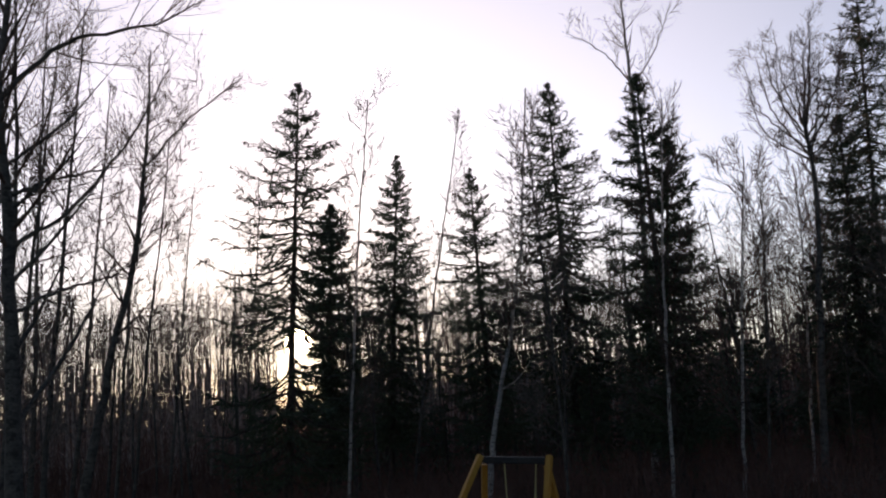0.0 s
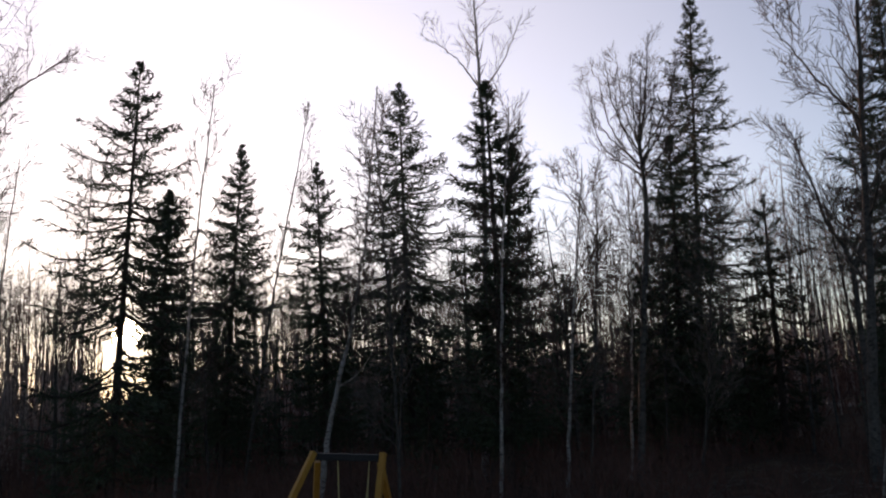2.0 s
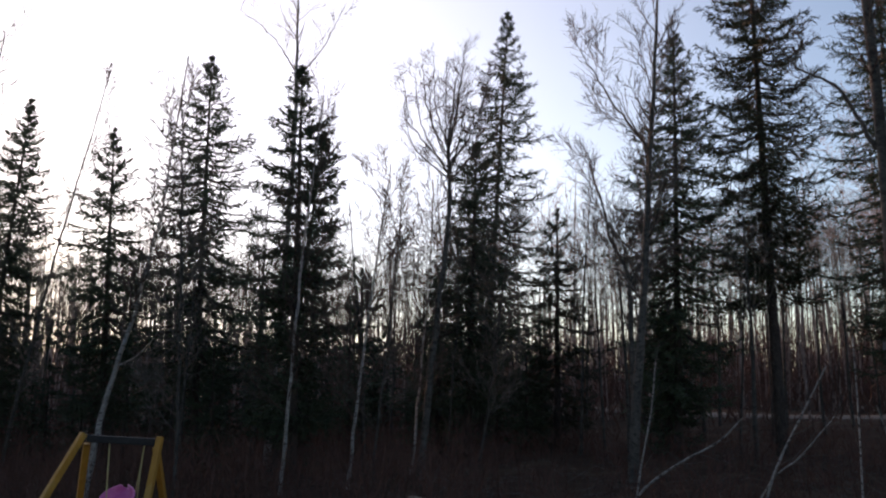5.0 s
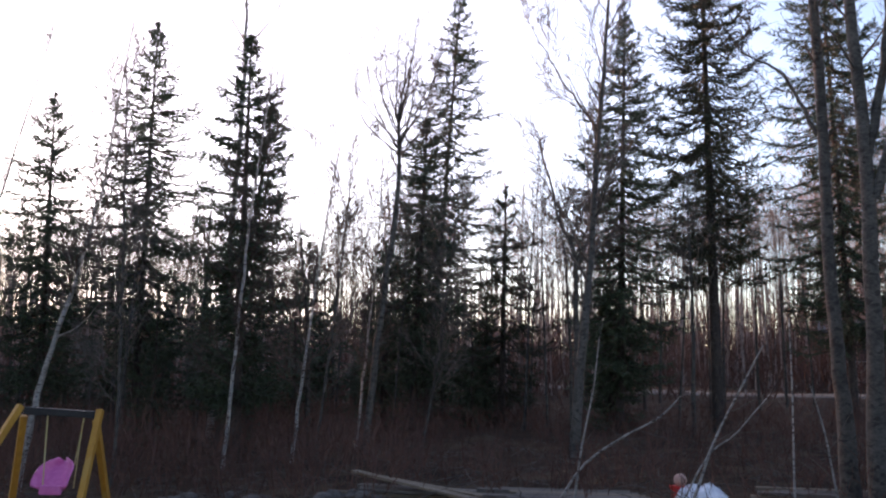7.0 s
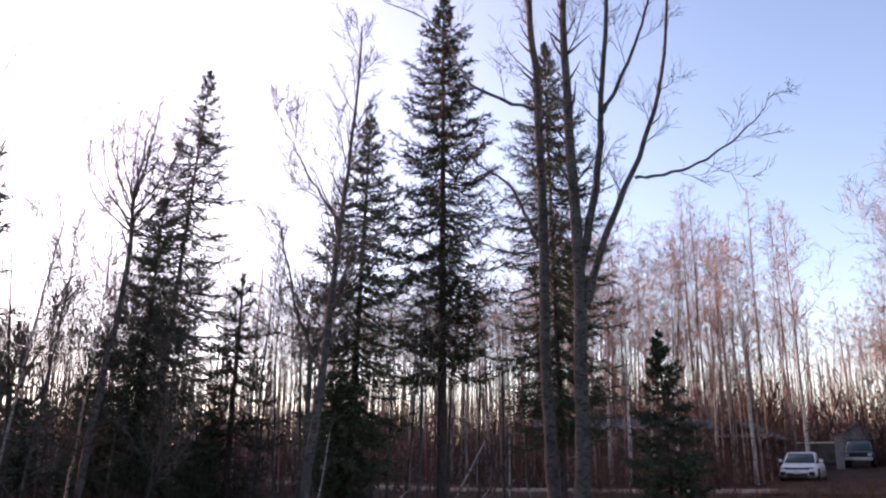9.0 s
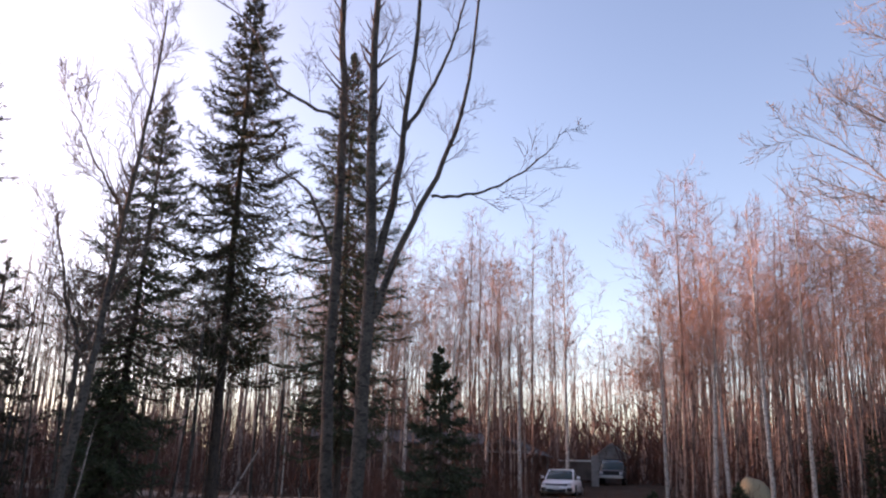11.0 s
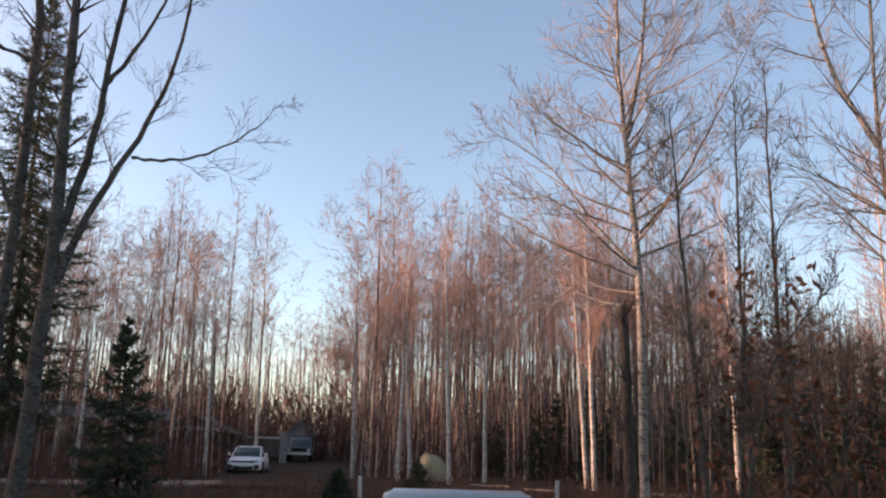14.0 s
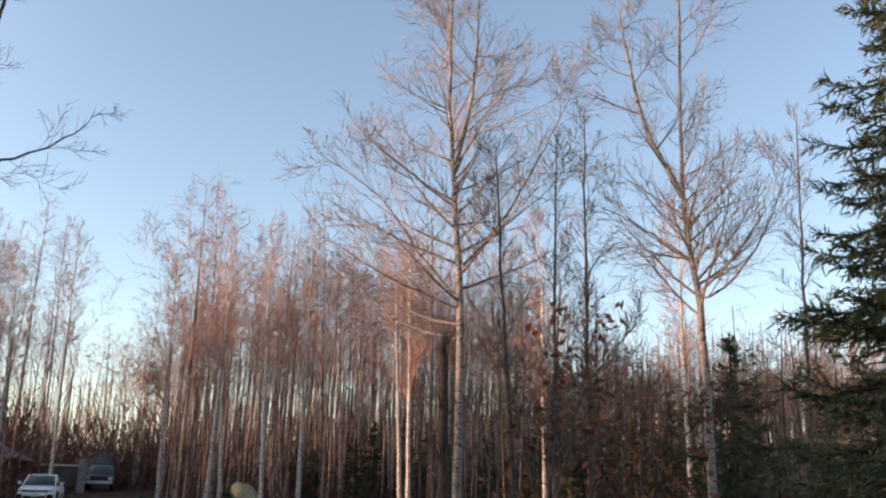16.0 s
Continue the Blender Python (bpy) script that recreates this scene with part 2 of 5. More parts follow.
def merge(*pieces):
    """One set of points and quads out of several."""
    vs, fs, base = [], [], 0
    for v, f in pieces:
        vs.append(v)
        fs.append(f + base)
        base += len(v)
    return np.concatenate(vs), np.concatenate(fs)


def grow(P, R, n, lo, hi, angle, length, segs, up=0.1, wob=0.12, thin=0.5, tip=0.15, flat=0.0, rmin=0.004):
    """n shoots from each parent line, between lo and hi of its length, at an angle from it; length: a function of the place along the parent and the parent's number."""
    N, S, _ = P.shape
    idx = np.repeat(np.arange(N), n)
    t = lo + (hi - lo) * ((np.tile(np.arange(n), N) + RNG.uniform(0, 1, N * n)) / n)
    f = t * (S - 1)
    i0 = np.minimum(f.astype(int), S - 2)
    k = (f - i0)[:, None]
    pos = P[idx, i0] * (1 - k) + P[idx, i0 + 1] * k
    rad = R[idx, i0] * (1 - k[:, 0]) + R[idx, i0 + 1] * k[:, 0]
    tan = P[idx, i0 + 1] - P[idx, i0]
    tan /= np.maximum(np.linalg.norm(tan, axis=1, keepdims=True), 1e-9)
    side = RNG.normal(size=tan.shape)
    side[:, 2] *= 1 - flat
    side -= tan * np.sum(side * tan, axis=1, keepdims=True)
    side /= np.maximum(np.linalg.norm(side, axis=1, keepdims=True), 1e-9)
    ang = np.radians(np.asarray(angle(t) if callable(angle) else np.full(len(t), angle)) + RNG.normal(0, 8, len(t)))[:, None]
    d = tan * np.cos(ang) + side * np.sin(ang)
    L = length(t, idx) * RNG.uniform(0.65, 1.25, len(t))
    pts = [pos]
    lift = up(t)[:, None] if callable(up) else up
    for s in range(segs):
        d = d + np.array([[0, 0, 1.0]]) * lift + RNG.normal(0, wob, d.shape)
        d /= np.linalg.norm(d, axis=1, keepdims=True)
        pts.append(pts[-1] + d * (L / segs)[:, None])
    P2 = np.stack(pts, 1)
    R2 = np.maximum(rad * thin, rmin)[:, None] * np.linspace(1, tip, segs + 1)[None, :]
    return P2, np.maximum(R2, rmin * 0.5), t, idx


def line(points, radii, n):
    """One smooth line of n points through a few, with its radii."""
    p, r = np.asarray(points, float), np.asarray(radii, float)
    s = np.linspace(0, len(p) - 1, n)
    i = np.minimum(s.astype(int), len(p) - 2)
    k = s - i
    pm, pp = p[np.maximum(i - 1, 0)], p[np.minimum(i + 2, len(p) - 1)]
    a, b = p[i], p[i + 1]
    k_ = k[:, None]
    c = 0.5 * (2 * a + (b - pm) * k_ + (2 * pm - 5 * a + 4 * b - pp) * k_ ** 2 + (3 * a - pm - 3 * b + pp) * k_ ** 3)
    rr = np.interp(s, np.arange(len(r)), r)
    return c[None], rr[None]


def link(name, me, material, parent=None, label=""):
    ob = new(name, me)
    me.materials.clear()
    me.materials.append(material)
    if parent:
        ob.parent = parent
    if label:
        ob["label"] = label
    return ob


def part(name, bm, material, parent, label="", smooth=False):
    """Links a bmesh as one mesh object under a thing or a part."""
    me = bpy.data.meshes.new(name)
    bm.to_mesh(me)
    bm.free()
    if smooth:
        me.polygons.foreach_set("use_smooth", np.ones(len(me.polygons), bool))
    return link(name, me, material, parent, label)


def thing(name, m, label, category, group="", kind=""):
    ob = new(name)
    ob.matrix_basis = m
    ob.empty_display_size = 0.2
    return tagged(ob, label, category, group, kind)


def box(bm, size, m, bevel=0.0):
    r = bmesh.ops.create_cube(bm, size=1.0, matrix=m @ Matrix.Diagonal((*size, 1)))
    if bevel:
        edges = list({e for v in r["verts"] for e in v.link_edges})
        bmesh.ops.bevel(bm, geom=edges, offset=bevel, segments=2, affect="EDGES", profile=0.5)
    return bm


def beam(bm, a, b, w, h, bevel=0.006):
    """A squared timber from a to b."""
    a, b = Vector(a), Vector(b)
    q = (b - a).to_track_quat("X", "Z").to_matrix().to_4x4()
    return box(bm, ((b - a).length, w, h), Matrix.Translation((a + b) / 2) @ q, bevel)


def tube_mesh(name, points, radii, n=12, sides=8):
    P, R = line(points, radii, n)
    return np_mesh(name, *tubes([(P, R)], sides), smooth=True)


# ---- ground ----
def sheet():
    inner = np.arange(-30, 78.1, 0.9)
    out = np.array([3.0, 8, 18, 40, 90, 200, 500, 1200, 3000])
    xs = np.concatenate([-30 - out[::-1], inner, 78 + out])
    inner_y = np.arange(-24, 96.1, 0.9)
    ys = np.concatenate([-24 - out[::-1], inner_y, 96 + out])
    V = np.array([(x, y, slope(x, y)) for y in ys for x in xs])
    nx, ny = len(xs), len(ys)
    i, j = np.meshgrid(np.arange(nx - 1), np.arange(ny - 1))
    a = (j * nx + i).ravel()
    F = np.stack([a, a + 1, a + nx + 1, a + nx], 1)
    return np_mesh("ground", V, F, smooth=True)


tagged(link("ground", sheet(), LITTER), "dark brown forest floor of leaf litter and bare earth", "ground", kind="structure")


def strip(name, points, width, material, label, lift):
    """A worn track that follows the ground, with uneven edges."""
    P, _ = line(points, [1] * len(points), 24 * (len(points) - 1))
    P = P[0]
    V, F, m = [], [], 9
    for i, p in enumerate(P):
        d = P[min(i + 1, len(P) - 1)] - P[max(i - 1, 0)]
        side = np.array([-d[1], d[0]]) / math.hypot(d[0], d[1])
        for j in range(m):
            s = (j / (m - 1) - 0.5) * width * (1 + 0.18 * noise.noise((p[0] * 0.4, p[1] * 0.4, j * 0.2)))
            x, y = p[0] + side[0] * s, p[1] + side[1] * s
            V.append((x, y, slope(x, y) + lift - (0.25 if j in (0, m - 1) else 0)))
    for i in range(len(P) - 1):
        for j in range(m - 1):
            a = i * m + j
            F.append((a, a + 1, a + m + 1, a + m))
    return tagged(link(name, np_mesh(name, V, F, True), material), label, "road", kind="structure")


strip("road", [(16, 92), (20, 62), (27.5, 33), (30, 26), (32.5, 19), (33.4, 14)], 2.9, GRAVEL, "pale worn gravel track through the trees", 0.05)
strip("driveway", [(31, 14.5), (36, 16.5), (42, 19.6), (50, 22.6), (60, 26), (74, 32)], 7.5, LITTER, "brown earth driveway leading to parked vehicles", 0.06)


# ---- bare trees ----
def bare_tree(name, stems, label, bark, twig, spread=2.0, crown=0.35, limbs=22, forks=8, twigs=5, angle=48, up=0.10, split=True, group="bare trees", tw=0.0075, thin=0.42):
    """A leafless tree. stems: lines of (points, base radius, tip radius) in the world; the first one is the trunk and starts at the ground."""
    first = stems[0][0]
    (x0, y0, z0), (x1, y1, z1) = first[0], first[1]
    g = slope(x0, y0)
    k = (g - 0.1 - z0) / (z1 - z0)
    bx, by = x0 + (x1 - x0) * k, y0 + (y1 - y0) * k
    base = Vector((bx, by, g))
    root = thing(name, Matrix.Translation(base), label, "tree", group)
    b = np.array(base)
    lines = []
    for i, (pts, r0, r1) in enumerate(stems):
        p = [np.array(q) - b for q in pts]
        if i == 0 and k < 0:
            p = [np.array((0, 0, -0.1))] + p
        elif i == 0:
            p[0] = np.array((0, 0, -0.1))
        rr = np.linspace(r0, r1, len(p))
        if i == 0:
            rr[0] *= 1.25
        P, R = line(p, rr, 22)
        bend = RNG.normal(0, 0.012, P.shape)
        bend[:, 0] = 0
        P = P + bend
        lines.append((P, R))
        link("trunk" if i == 0 else "stem", np_mesh("trunk", *tubes([(P, R)], 9), smooth=True), bark, root)
    top = max(float(P[0, -1, 2]) for P, _ in lines)
    fine, hair = [], []
    for i, (P, R) in enumerate(lines):
        lo = crown if i == 0 else 0.12
        own = np.linalg.norm(P[0, -1] - P[0, 0])
        n = max(5, int(limbs * (1 if i == 0 else 0.5 * own / (0.5 * top))))
        w = spread * (1 if i == 0 else 0.62)
        P1, R1, t, _ = grow(P, R, n, lo, 0.98, lambda t: angle + 12 - 16 * t, lambda t, i_: w * (1.22 - 0.8 * t) + 0.12, 8, up * 0.75, 0.05, thin, 0.12)
        if split:
            for q in range(len(P1)):
                link("limb", np_mesh("limb", *tubes([(P1[q:q + 1], R1[q:q + 1])], 5), smooth=True), bark if q % 3 == 0 else twig, root)
        else:
            fine.append((P1, R1))
        long = np.linalg.norm(P1[:, -1] - P1[:, 0], axis=1)
        P2, R2, t2, i2 = grow(P1, R1, forks + 2, 0.16, 0.99, 42, lambda t, i_: long[i_] * 0.46 * (1.15 - 0.75 * t) + 0.10, 3, up * 1.2, 0.07, 0.5, 0.2, rmin=tw)
        keep = RNG.uniform(size=len(P2)) < np.clip(0.25 + long[i2] / (0.85 * w), 0, 1)
        P2, R2 = P2[keep], R2[keep]
        short = np.linalg.norm(P2[:, -1] - P2[:, 0], axis=1)
        P3, R3, _, _ = grow(P2, R2, twigs + 1, 0.15, 1.0, 38, lambda t, i_: short[i_] * 0.5 * (1.15 - 0.5 * t) + 0.06, 2, up * 1.2, 0.08, 0.6, rmin=tw * 0.7)
        Pt, Rt, _, _ = grow(P[:, 12:], R[:, 12:], 15, 0.0, 1.0, 36, lambda t, i_: w * (0.5 - 0.3 * t), 4, up, 0.06, 0.5, rmin=tw)
        fine += [(P2, R2), (Pt, Rt)]
        hair.append((P3, R3 * 1.25))
    link("crown", np_mesh("crown", *merge(tubes(fine, 3), blades(hair))), twig, root)
    return root


def straight(x, y, h, lx, ly, r, n=4, wander=0.12):
    """A slender stem with slight bends: its points in the world."""
    g = slope(x, y)
    pts = []
    for i in range(n + 1):
        k = i / n
        s = wander * math.sin(k * 3.0 + x) * k
        pts.append((x + lx * h * k + s, y + ly * h * k + s * 0.4, g + h * k))
    return [(pts, r, 0.012)]


# aspens and birches round the yard, nearest first
bare_tree("aspen_tree", [
    ([(9.55, 7.61, 2.11), (9.57, 7.58, 4.68), (9.52, 7.64, 6.88), (9.51, 7.65, 8.45), (9.52, 7.65, 11.0)], 0.115, 0.03),
    ([(9.57, 7.58, 4.4), (9.76, 7.35, 5.86), (9.84, 7.24, 7.52), (9.96, 7.08, 10.2)], 0.065, 0.02),
    ([(9.60, 7.52, 4.0), (9.81, 7.28, 4.98), (10.10, 6.88, 6.14), (10.31, 6.57, 7.42), (10.40, 6.40, 10.0)], 0.06, 0.012),
    ([(10.05, 6.96, 5.74), (10.45, 6.35, 5.83), (10.79, 5.77, 6.23), (11.00, 5.36, 6.75)], 0.026, 0.003),
    ([(9.79, 7.30, 6.68), (10.01, 7.02, 7.32), (10.21, 6.72, 8.31), (10.32, 6.50, 9.6)], 0.035, 0.008)],
    "tall bare aspen dividing into several stems, darkened as if backlit", BARK_ASPEN_SHADED, TWIG, 1.0, 0.45, 15, 5, 3, tw=0.0042, thin=0.26)
bare_tree("aspen_tree", [
    ([(9.68, 8.22, 1.69), (9.64, 8.27, 3.16), (9.62, 8.29, 6.94), (9.54, 8.38, 8.78), (9.50, 8.42, 11.4)], 0.11, 0.03),
    ([(9.61, 8.31, 7.03), (8.95, 8.98, 7.43), (8.58, 9.32, 8.35), (7.91, 9.86, 8.81)], 0.03, 0.004),
    ([(9.60, 8.33, 5.0), (9.34, 8.59, 5.83), (9.00, 8.94, 6.23), (8.64, 9.27, 6.98)], 0.03, 0.004)],
    "slim bare aspen with grey bark and long side limbs", BARK_ASPEN_SHADED, TWIG, 1.0, 0.45, 13, 5, 3, tw=0.0042, thin=0.26)
bare_tree("aspen_tree", [
    ([(9.80, 14.61, 0.53), (9.97, 14.50, 2.54), (10.13, 14.39, 4.50), (10.28, 14.29, 6.74), (10.43, 14.18, 8.71), (10.52, 14.1, 11.0)], 0.12, 0.015),
    ([(10.26, 14.30, 6.63), (9.63, 14.72, 7.82), (9.11, 15.03, 8.98)], 0.03, 0.005)],
    "bare aspen leaning over the brush at the yard's edge", BARK_ASPEN_SHADED, TWIG_GREY, 1.9, 0.40, 30, 8, 5)
bare_tree("aspen_tree", [
    ([(10.89, 16.29, 0.48), (10.92, 16.26, 4.19), (10.65, 16.44, 5.19), (10.25, 16.68, 7.23)], 0.09, 0.012),
    ([(10.92, 16.26, 4.19), (11.26, 16.04, 5.05), (11.53, 15.86, 6.29)], 0.06, 0.01)],
    "young bare aspen with a forked trunk", BARK_ASPEN_SHADED, TWIG, 1.5, 0.42, 20, 8, 5)
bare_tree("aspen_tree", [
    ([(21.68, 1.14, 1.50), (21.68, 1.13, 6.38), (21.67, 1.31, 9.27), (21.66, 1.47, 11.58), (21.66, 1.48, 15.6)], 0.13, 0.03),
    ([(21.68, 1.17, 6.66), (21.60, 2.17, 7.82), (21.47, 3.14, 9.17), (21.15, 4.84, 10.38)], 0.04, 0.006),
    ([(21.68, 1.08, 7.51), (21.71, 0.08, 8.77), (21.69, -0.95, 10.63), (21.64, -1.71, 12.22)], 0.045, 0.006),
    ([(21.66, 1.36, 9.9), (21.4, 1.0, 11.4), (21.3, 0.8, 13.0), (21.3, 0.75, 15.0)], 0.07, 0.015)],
    "tall bare aspen with pale bark, lightened as if in evening sun", BARK_PALE_LIT, TWIG_LIT, 3.9, 0.36, 38, 10, 5, 58, 0.07, tw=0.0082, thin=0.46)
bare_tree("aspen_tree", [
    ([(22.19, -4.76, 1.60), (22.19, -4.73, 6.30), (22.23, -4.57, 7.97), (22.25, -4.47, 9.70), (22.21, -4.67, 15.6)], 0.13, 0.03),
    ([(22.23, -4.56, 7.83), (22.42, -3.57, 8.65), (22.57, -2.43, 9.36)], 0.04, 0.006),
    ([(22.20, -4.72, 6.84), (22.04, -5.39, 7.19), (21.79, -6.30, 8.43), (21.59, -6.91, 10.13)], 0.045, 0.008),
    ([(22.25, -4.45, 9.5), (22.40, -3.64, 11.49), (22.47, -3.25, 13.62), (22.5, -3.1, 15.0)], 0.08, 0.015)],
    "tall bare aspen with a forked crown coloured as sunlit", BARK_PALE_LIT, TWIG_LIT, 3.3, 0.40, 32, 10, 5, 54, 0.07, tw=0.0082, thin=0.46)
bare_tree("dead_trunk", [([(20.7, 1.4, 0.8), (20.7, 1.42, 3.0), (20.68, 1.46, 5.6)], 0.15, 0.10)], "broken dead trunk with peeling orange bark", BARK_SPRUCE, TWIG, 0.9, 0.5, 6, 3, 2)
bare_tree("aspen_tree", [([(-6.85, 16.46, 2.15), (-6.50, 16.50, 3.93), (-6.12, 16.56, 5.69), (-5.90, 16.53, 7.52), (-5.76, 16.45, 9.75)], 0.10, 0.015),
    ([(-5.90, 16.54, 7.35), (-5.19, 16.77, 8.25), (-4.66, 16.93, 8.75), (-4.07, 17.09, 9.25)], 0.03, 0.006)],
    "bare aspen leaning with a long side limb", BARK_ASPEN_SHADED, TWIG, 2.0, 0.4, 24, 8, 5, tw=0.006)
bare_tree("aspen_tree", [([(-5.16, 10.59, 2.21), (-5.18, 10.38, 4.70), (-5.24, 10.20, 6.66), (-4.96, 10.16, 9.08)], 0.12, 0.02),
    ([(-5.25, 10.22, 6.29), (-4.58, 10.55, 7.13), (-3.53, 11.00, 7.52), (-2.96, 11.20, 7.90)], 0.04, 0.006),
    ([(-5.29, 10.30, 4.98), (-4.72, 10.60, 5.31), (-3.85, 11.00, 5.57)], 0.035, 0.006),
    ([(-5.2, 10.40, 4.4), (-4.6, 10.7, 4.9), (-3.9, 11.0, 5.9), (-3.4, 11.1, 6.9)], 0.035, 0.006),
    ([(-5.2, 10.45, 3.6), (-4.7, 10.8, 3.9), (-4.2, 11.1, 4.1), (-3.8, 11.3, 4.4)], 0.03, 0.005)],
    "bare aspen darkened as in silhouette, with long limbs over the yard", BARK_ASPEN_SHADED, TWIG, 2.6, 0.24, 26, 7, 3, tw=0.0045)
bare_tree("birch_tree", [([(0.45, 15.47, 0.94), (0.53, 15.45, 1.53), (0.70, 15.44, 2.27), (0.97, 15.40, 3.33), (1.19, 15.37, 4.42), (1.33, 15.35, 5.07), (1.62, 15.26, 7.78)], 0.06, 0.012)],
    "slender pale birch leaning beside the swing", BARK_BIRCH, TWIG, 0.9, 0.45, 14, 6, 3)
fan = [([(6.68, 17.62, 0.32), (6.99, 17.48, 3.63), (7.25, 17.37, 5.88), (7.24, 17.38, 7.19), (7.38, 17.26, 8.78)], 0.10, 0.012)]
for q in range(17):
    a, w, z = q * 2.4, 1.45 * math.sqrt((q + 0.6) / 17), 6.4 + 0.05 * (17 - q)
    top = 9.4 - 0.55 * w ** 2 + random.uniform(-0.15, 0.15)
    fan.append(([(7.23, 17.39, z), (7.26 + 0.72 * w * math.cos(a), 17.36 + 0.72 * w * math.sin(a), z + 0.45 * (top - z)), (7.32 + w * math.cos(a), 17.32 + w * math.sin(a), top)], 0.022, 0.005))
bare_tree("birch_tree", fan, "birch with a round vase-shaped crown of fine bare twigs", BARK_ASPEN_SHADED, TWIG, 0.8, 0.6, 14, 5, 3, 40, 0.06, tw=0.005)
bare_tree("birch_tree", [([(4.68, 23.74, 2.29), (5.00, 23.55, 8.41), (5.02, 23.49, 11.02), (5.02, 23.46, 12.53), (4.99, 23.40, 15.25)], 0.10, 0.012),
    ([(5.01, 23.50, 10.84), (4.41, 23.57, 11.78), (3.44, 23.66, 12.55)], 0.028, 0.006),
    ([(5.04, 23.49, 10.64), (5.70, 23.36, 11.57), (6.35, 23.21, 12.95)], 0.028, 0.006)],
    "tall thin birch rising above the spruces", BARK_BIRCH, TWIG_GREY, 1.5, 0.68, 13, 4, 2, tw=0.006)

# x, y, height, lean, base radius, kind of bark
SLIM = [
    (-7.3, 15.3, 10.3, 0.072, -0.033, 0.09, 0), (-9.8, 19.6, 12.6, 0.042, -0.034, 0.11, 0), (-10.9, 23.6, 12.3, 0.117, -0.03, 0.11, 0),
    (-9.0, 17.2, 10.9, 0.103, -0.031, 0.09, 0), (-10.0, 15.8, 11.5, 0.052, -0.034, 0.1, 0), (-8.6, 21.2, 10.6, 0.093, -0.031, 0.08, 0),
    (-12.4, 21.5, 12.3, 0.083, -0.032, 0.1, 0), (-7.2, 18.8, 8.9, 0.103, -0.031, 0.06, 0), (-6.5, 24.3, 9.2, 0.093, -0.031, 0.06, 0),
    (-10.0, 28.3, 10.7, 0.117, -0.03, 0.09, 0), (-5.8, 11.5, 9.1, 0.022, -0.035, 0.09, 0), (-7.8, 13.3, 9.8, 0.052, -0.034, 0.1, 0),
    (3.7, 16.9, 7.7, 0.076, -0.032, 0.06, 1), (-2.8, 19.9, 9.6, 0.103, -0.031, 0.06, 1), (-1.8, 24.1, 10.4, 0.18, -0.027, 0.07, 0),
    (5.0, 17.0, 6.4, 0.1, -0.04, 0.055, 1), (6.8, 18.6, 6.5, 0.074, -0.032, 0.05, 1), (1.7, 15.5, 7.0, -0.005, -0.037, 0.05, 0),
    (18.7, -0.2, 8.8, 0.0, 0.05, 0.1, 0), (19.7, -1.0, 9.2, 0.0, -0.01, 0.1, 0), (20.6, -1.8, 10.2, 0.0, 0.0, 0.11, 0),
    (26.3, -8.4, 12.6, -0.01, -0.03, 0.12, 0), (5.8, 18.1, 6.0, 0.083, -0.032, 0.05, 0), (8.2, 18.2, 5.4, 0.146, -0.069, 0.05, 0)]
for x, y, h, lx, ly, r, white in SLIM:
    bare_tree("birch_tree" if white else "aspen_tree", straight(x, y, h, lx, ly, r * 0.8),
              "slender birch with patchy white bark" if white else "slender bare grey-barked aspen", BARK_BIRCH if white else BARK_ASPEN_SHADED, TWIG if white else TWIG_GREY,
              1.4, 0.34, 26, 8, 4, 48, 0.10, split=False)
# white-barked birches before the far wood, their bark toned as in low sun
TALL = [(35.2, 27.6, 11.0, 0.0, 0.0), (37.9, 21.6, 11.5, 0.0, 0.03), (33.8, 25.4, 9.5, 0.02, 0.0), (40.6, 25.2, 13.0, 0.0, -0.02),
        (38.7, 12.6, 13.5, 0.0, -0.026), (38.9, 12.1, 12.0, 0.0, 0.05), (37.4, 9.9, 14.0, 0.0, 0.034), (39.7, 8.9, 14.5, 0.0, 0.006),
        (36.5, 4.1, 12.5, 0.0, 0.047), (35.5, 3.7, 13.0, 0.0, 0.021), (43.4, 21.9, 15.5, 0.0, 0.02), (39.2, 23.4, 12.5, -0.01, 0.024),
        (37.0, 26.5, 10.5, 0.0, -0.02), (34.5, -1.5, 13.0, 0.0, 0.02), (33.0, -6.5, 13.0, 0.0, 0.01), (41.0, 15.6, 13.0, 0.0, 0.02), (36.2, 24.5, 11.5, 0.02, 0.0)]
for x, y, h, lx, ly in TALL:
    bare_tree("birch_tree", straight(x, y, h * 0.9, lx, ly, 0.13, wander=0.25), "tall birch with white bark and red-brown twigs, both toned as sunlit", BARK_WHITE_LIT, TWIG_RED_LIT, 2.0, 0.48, 26, 8, 4, 46, 0.09, split=False, group="white birches", tw=0.009)


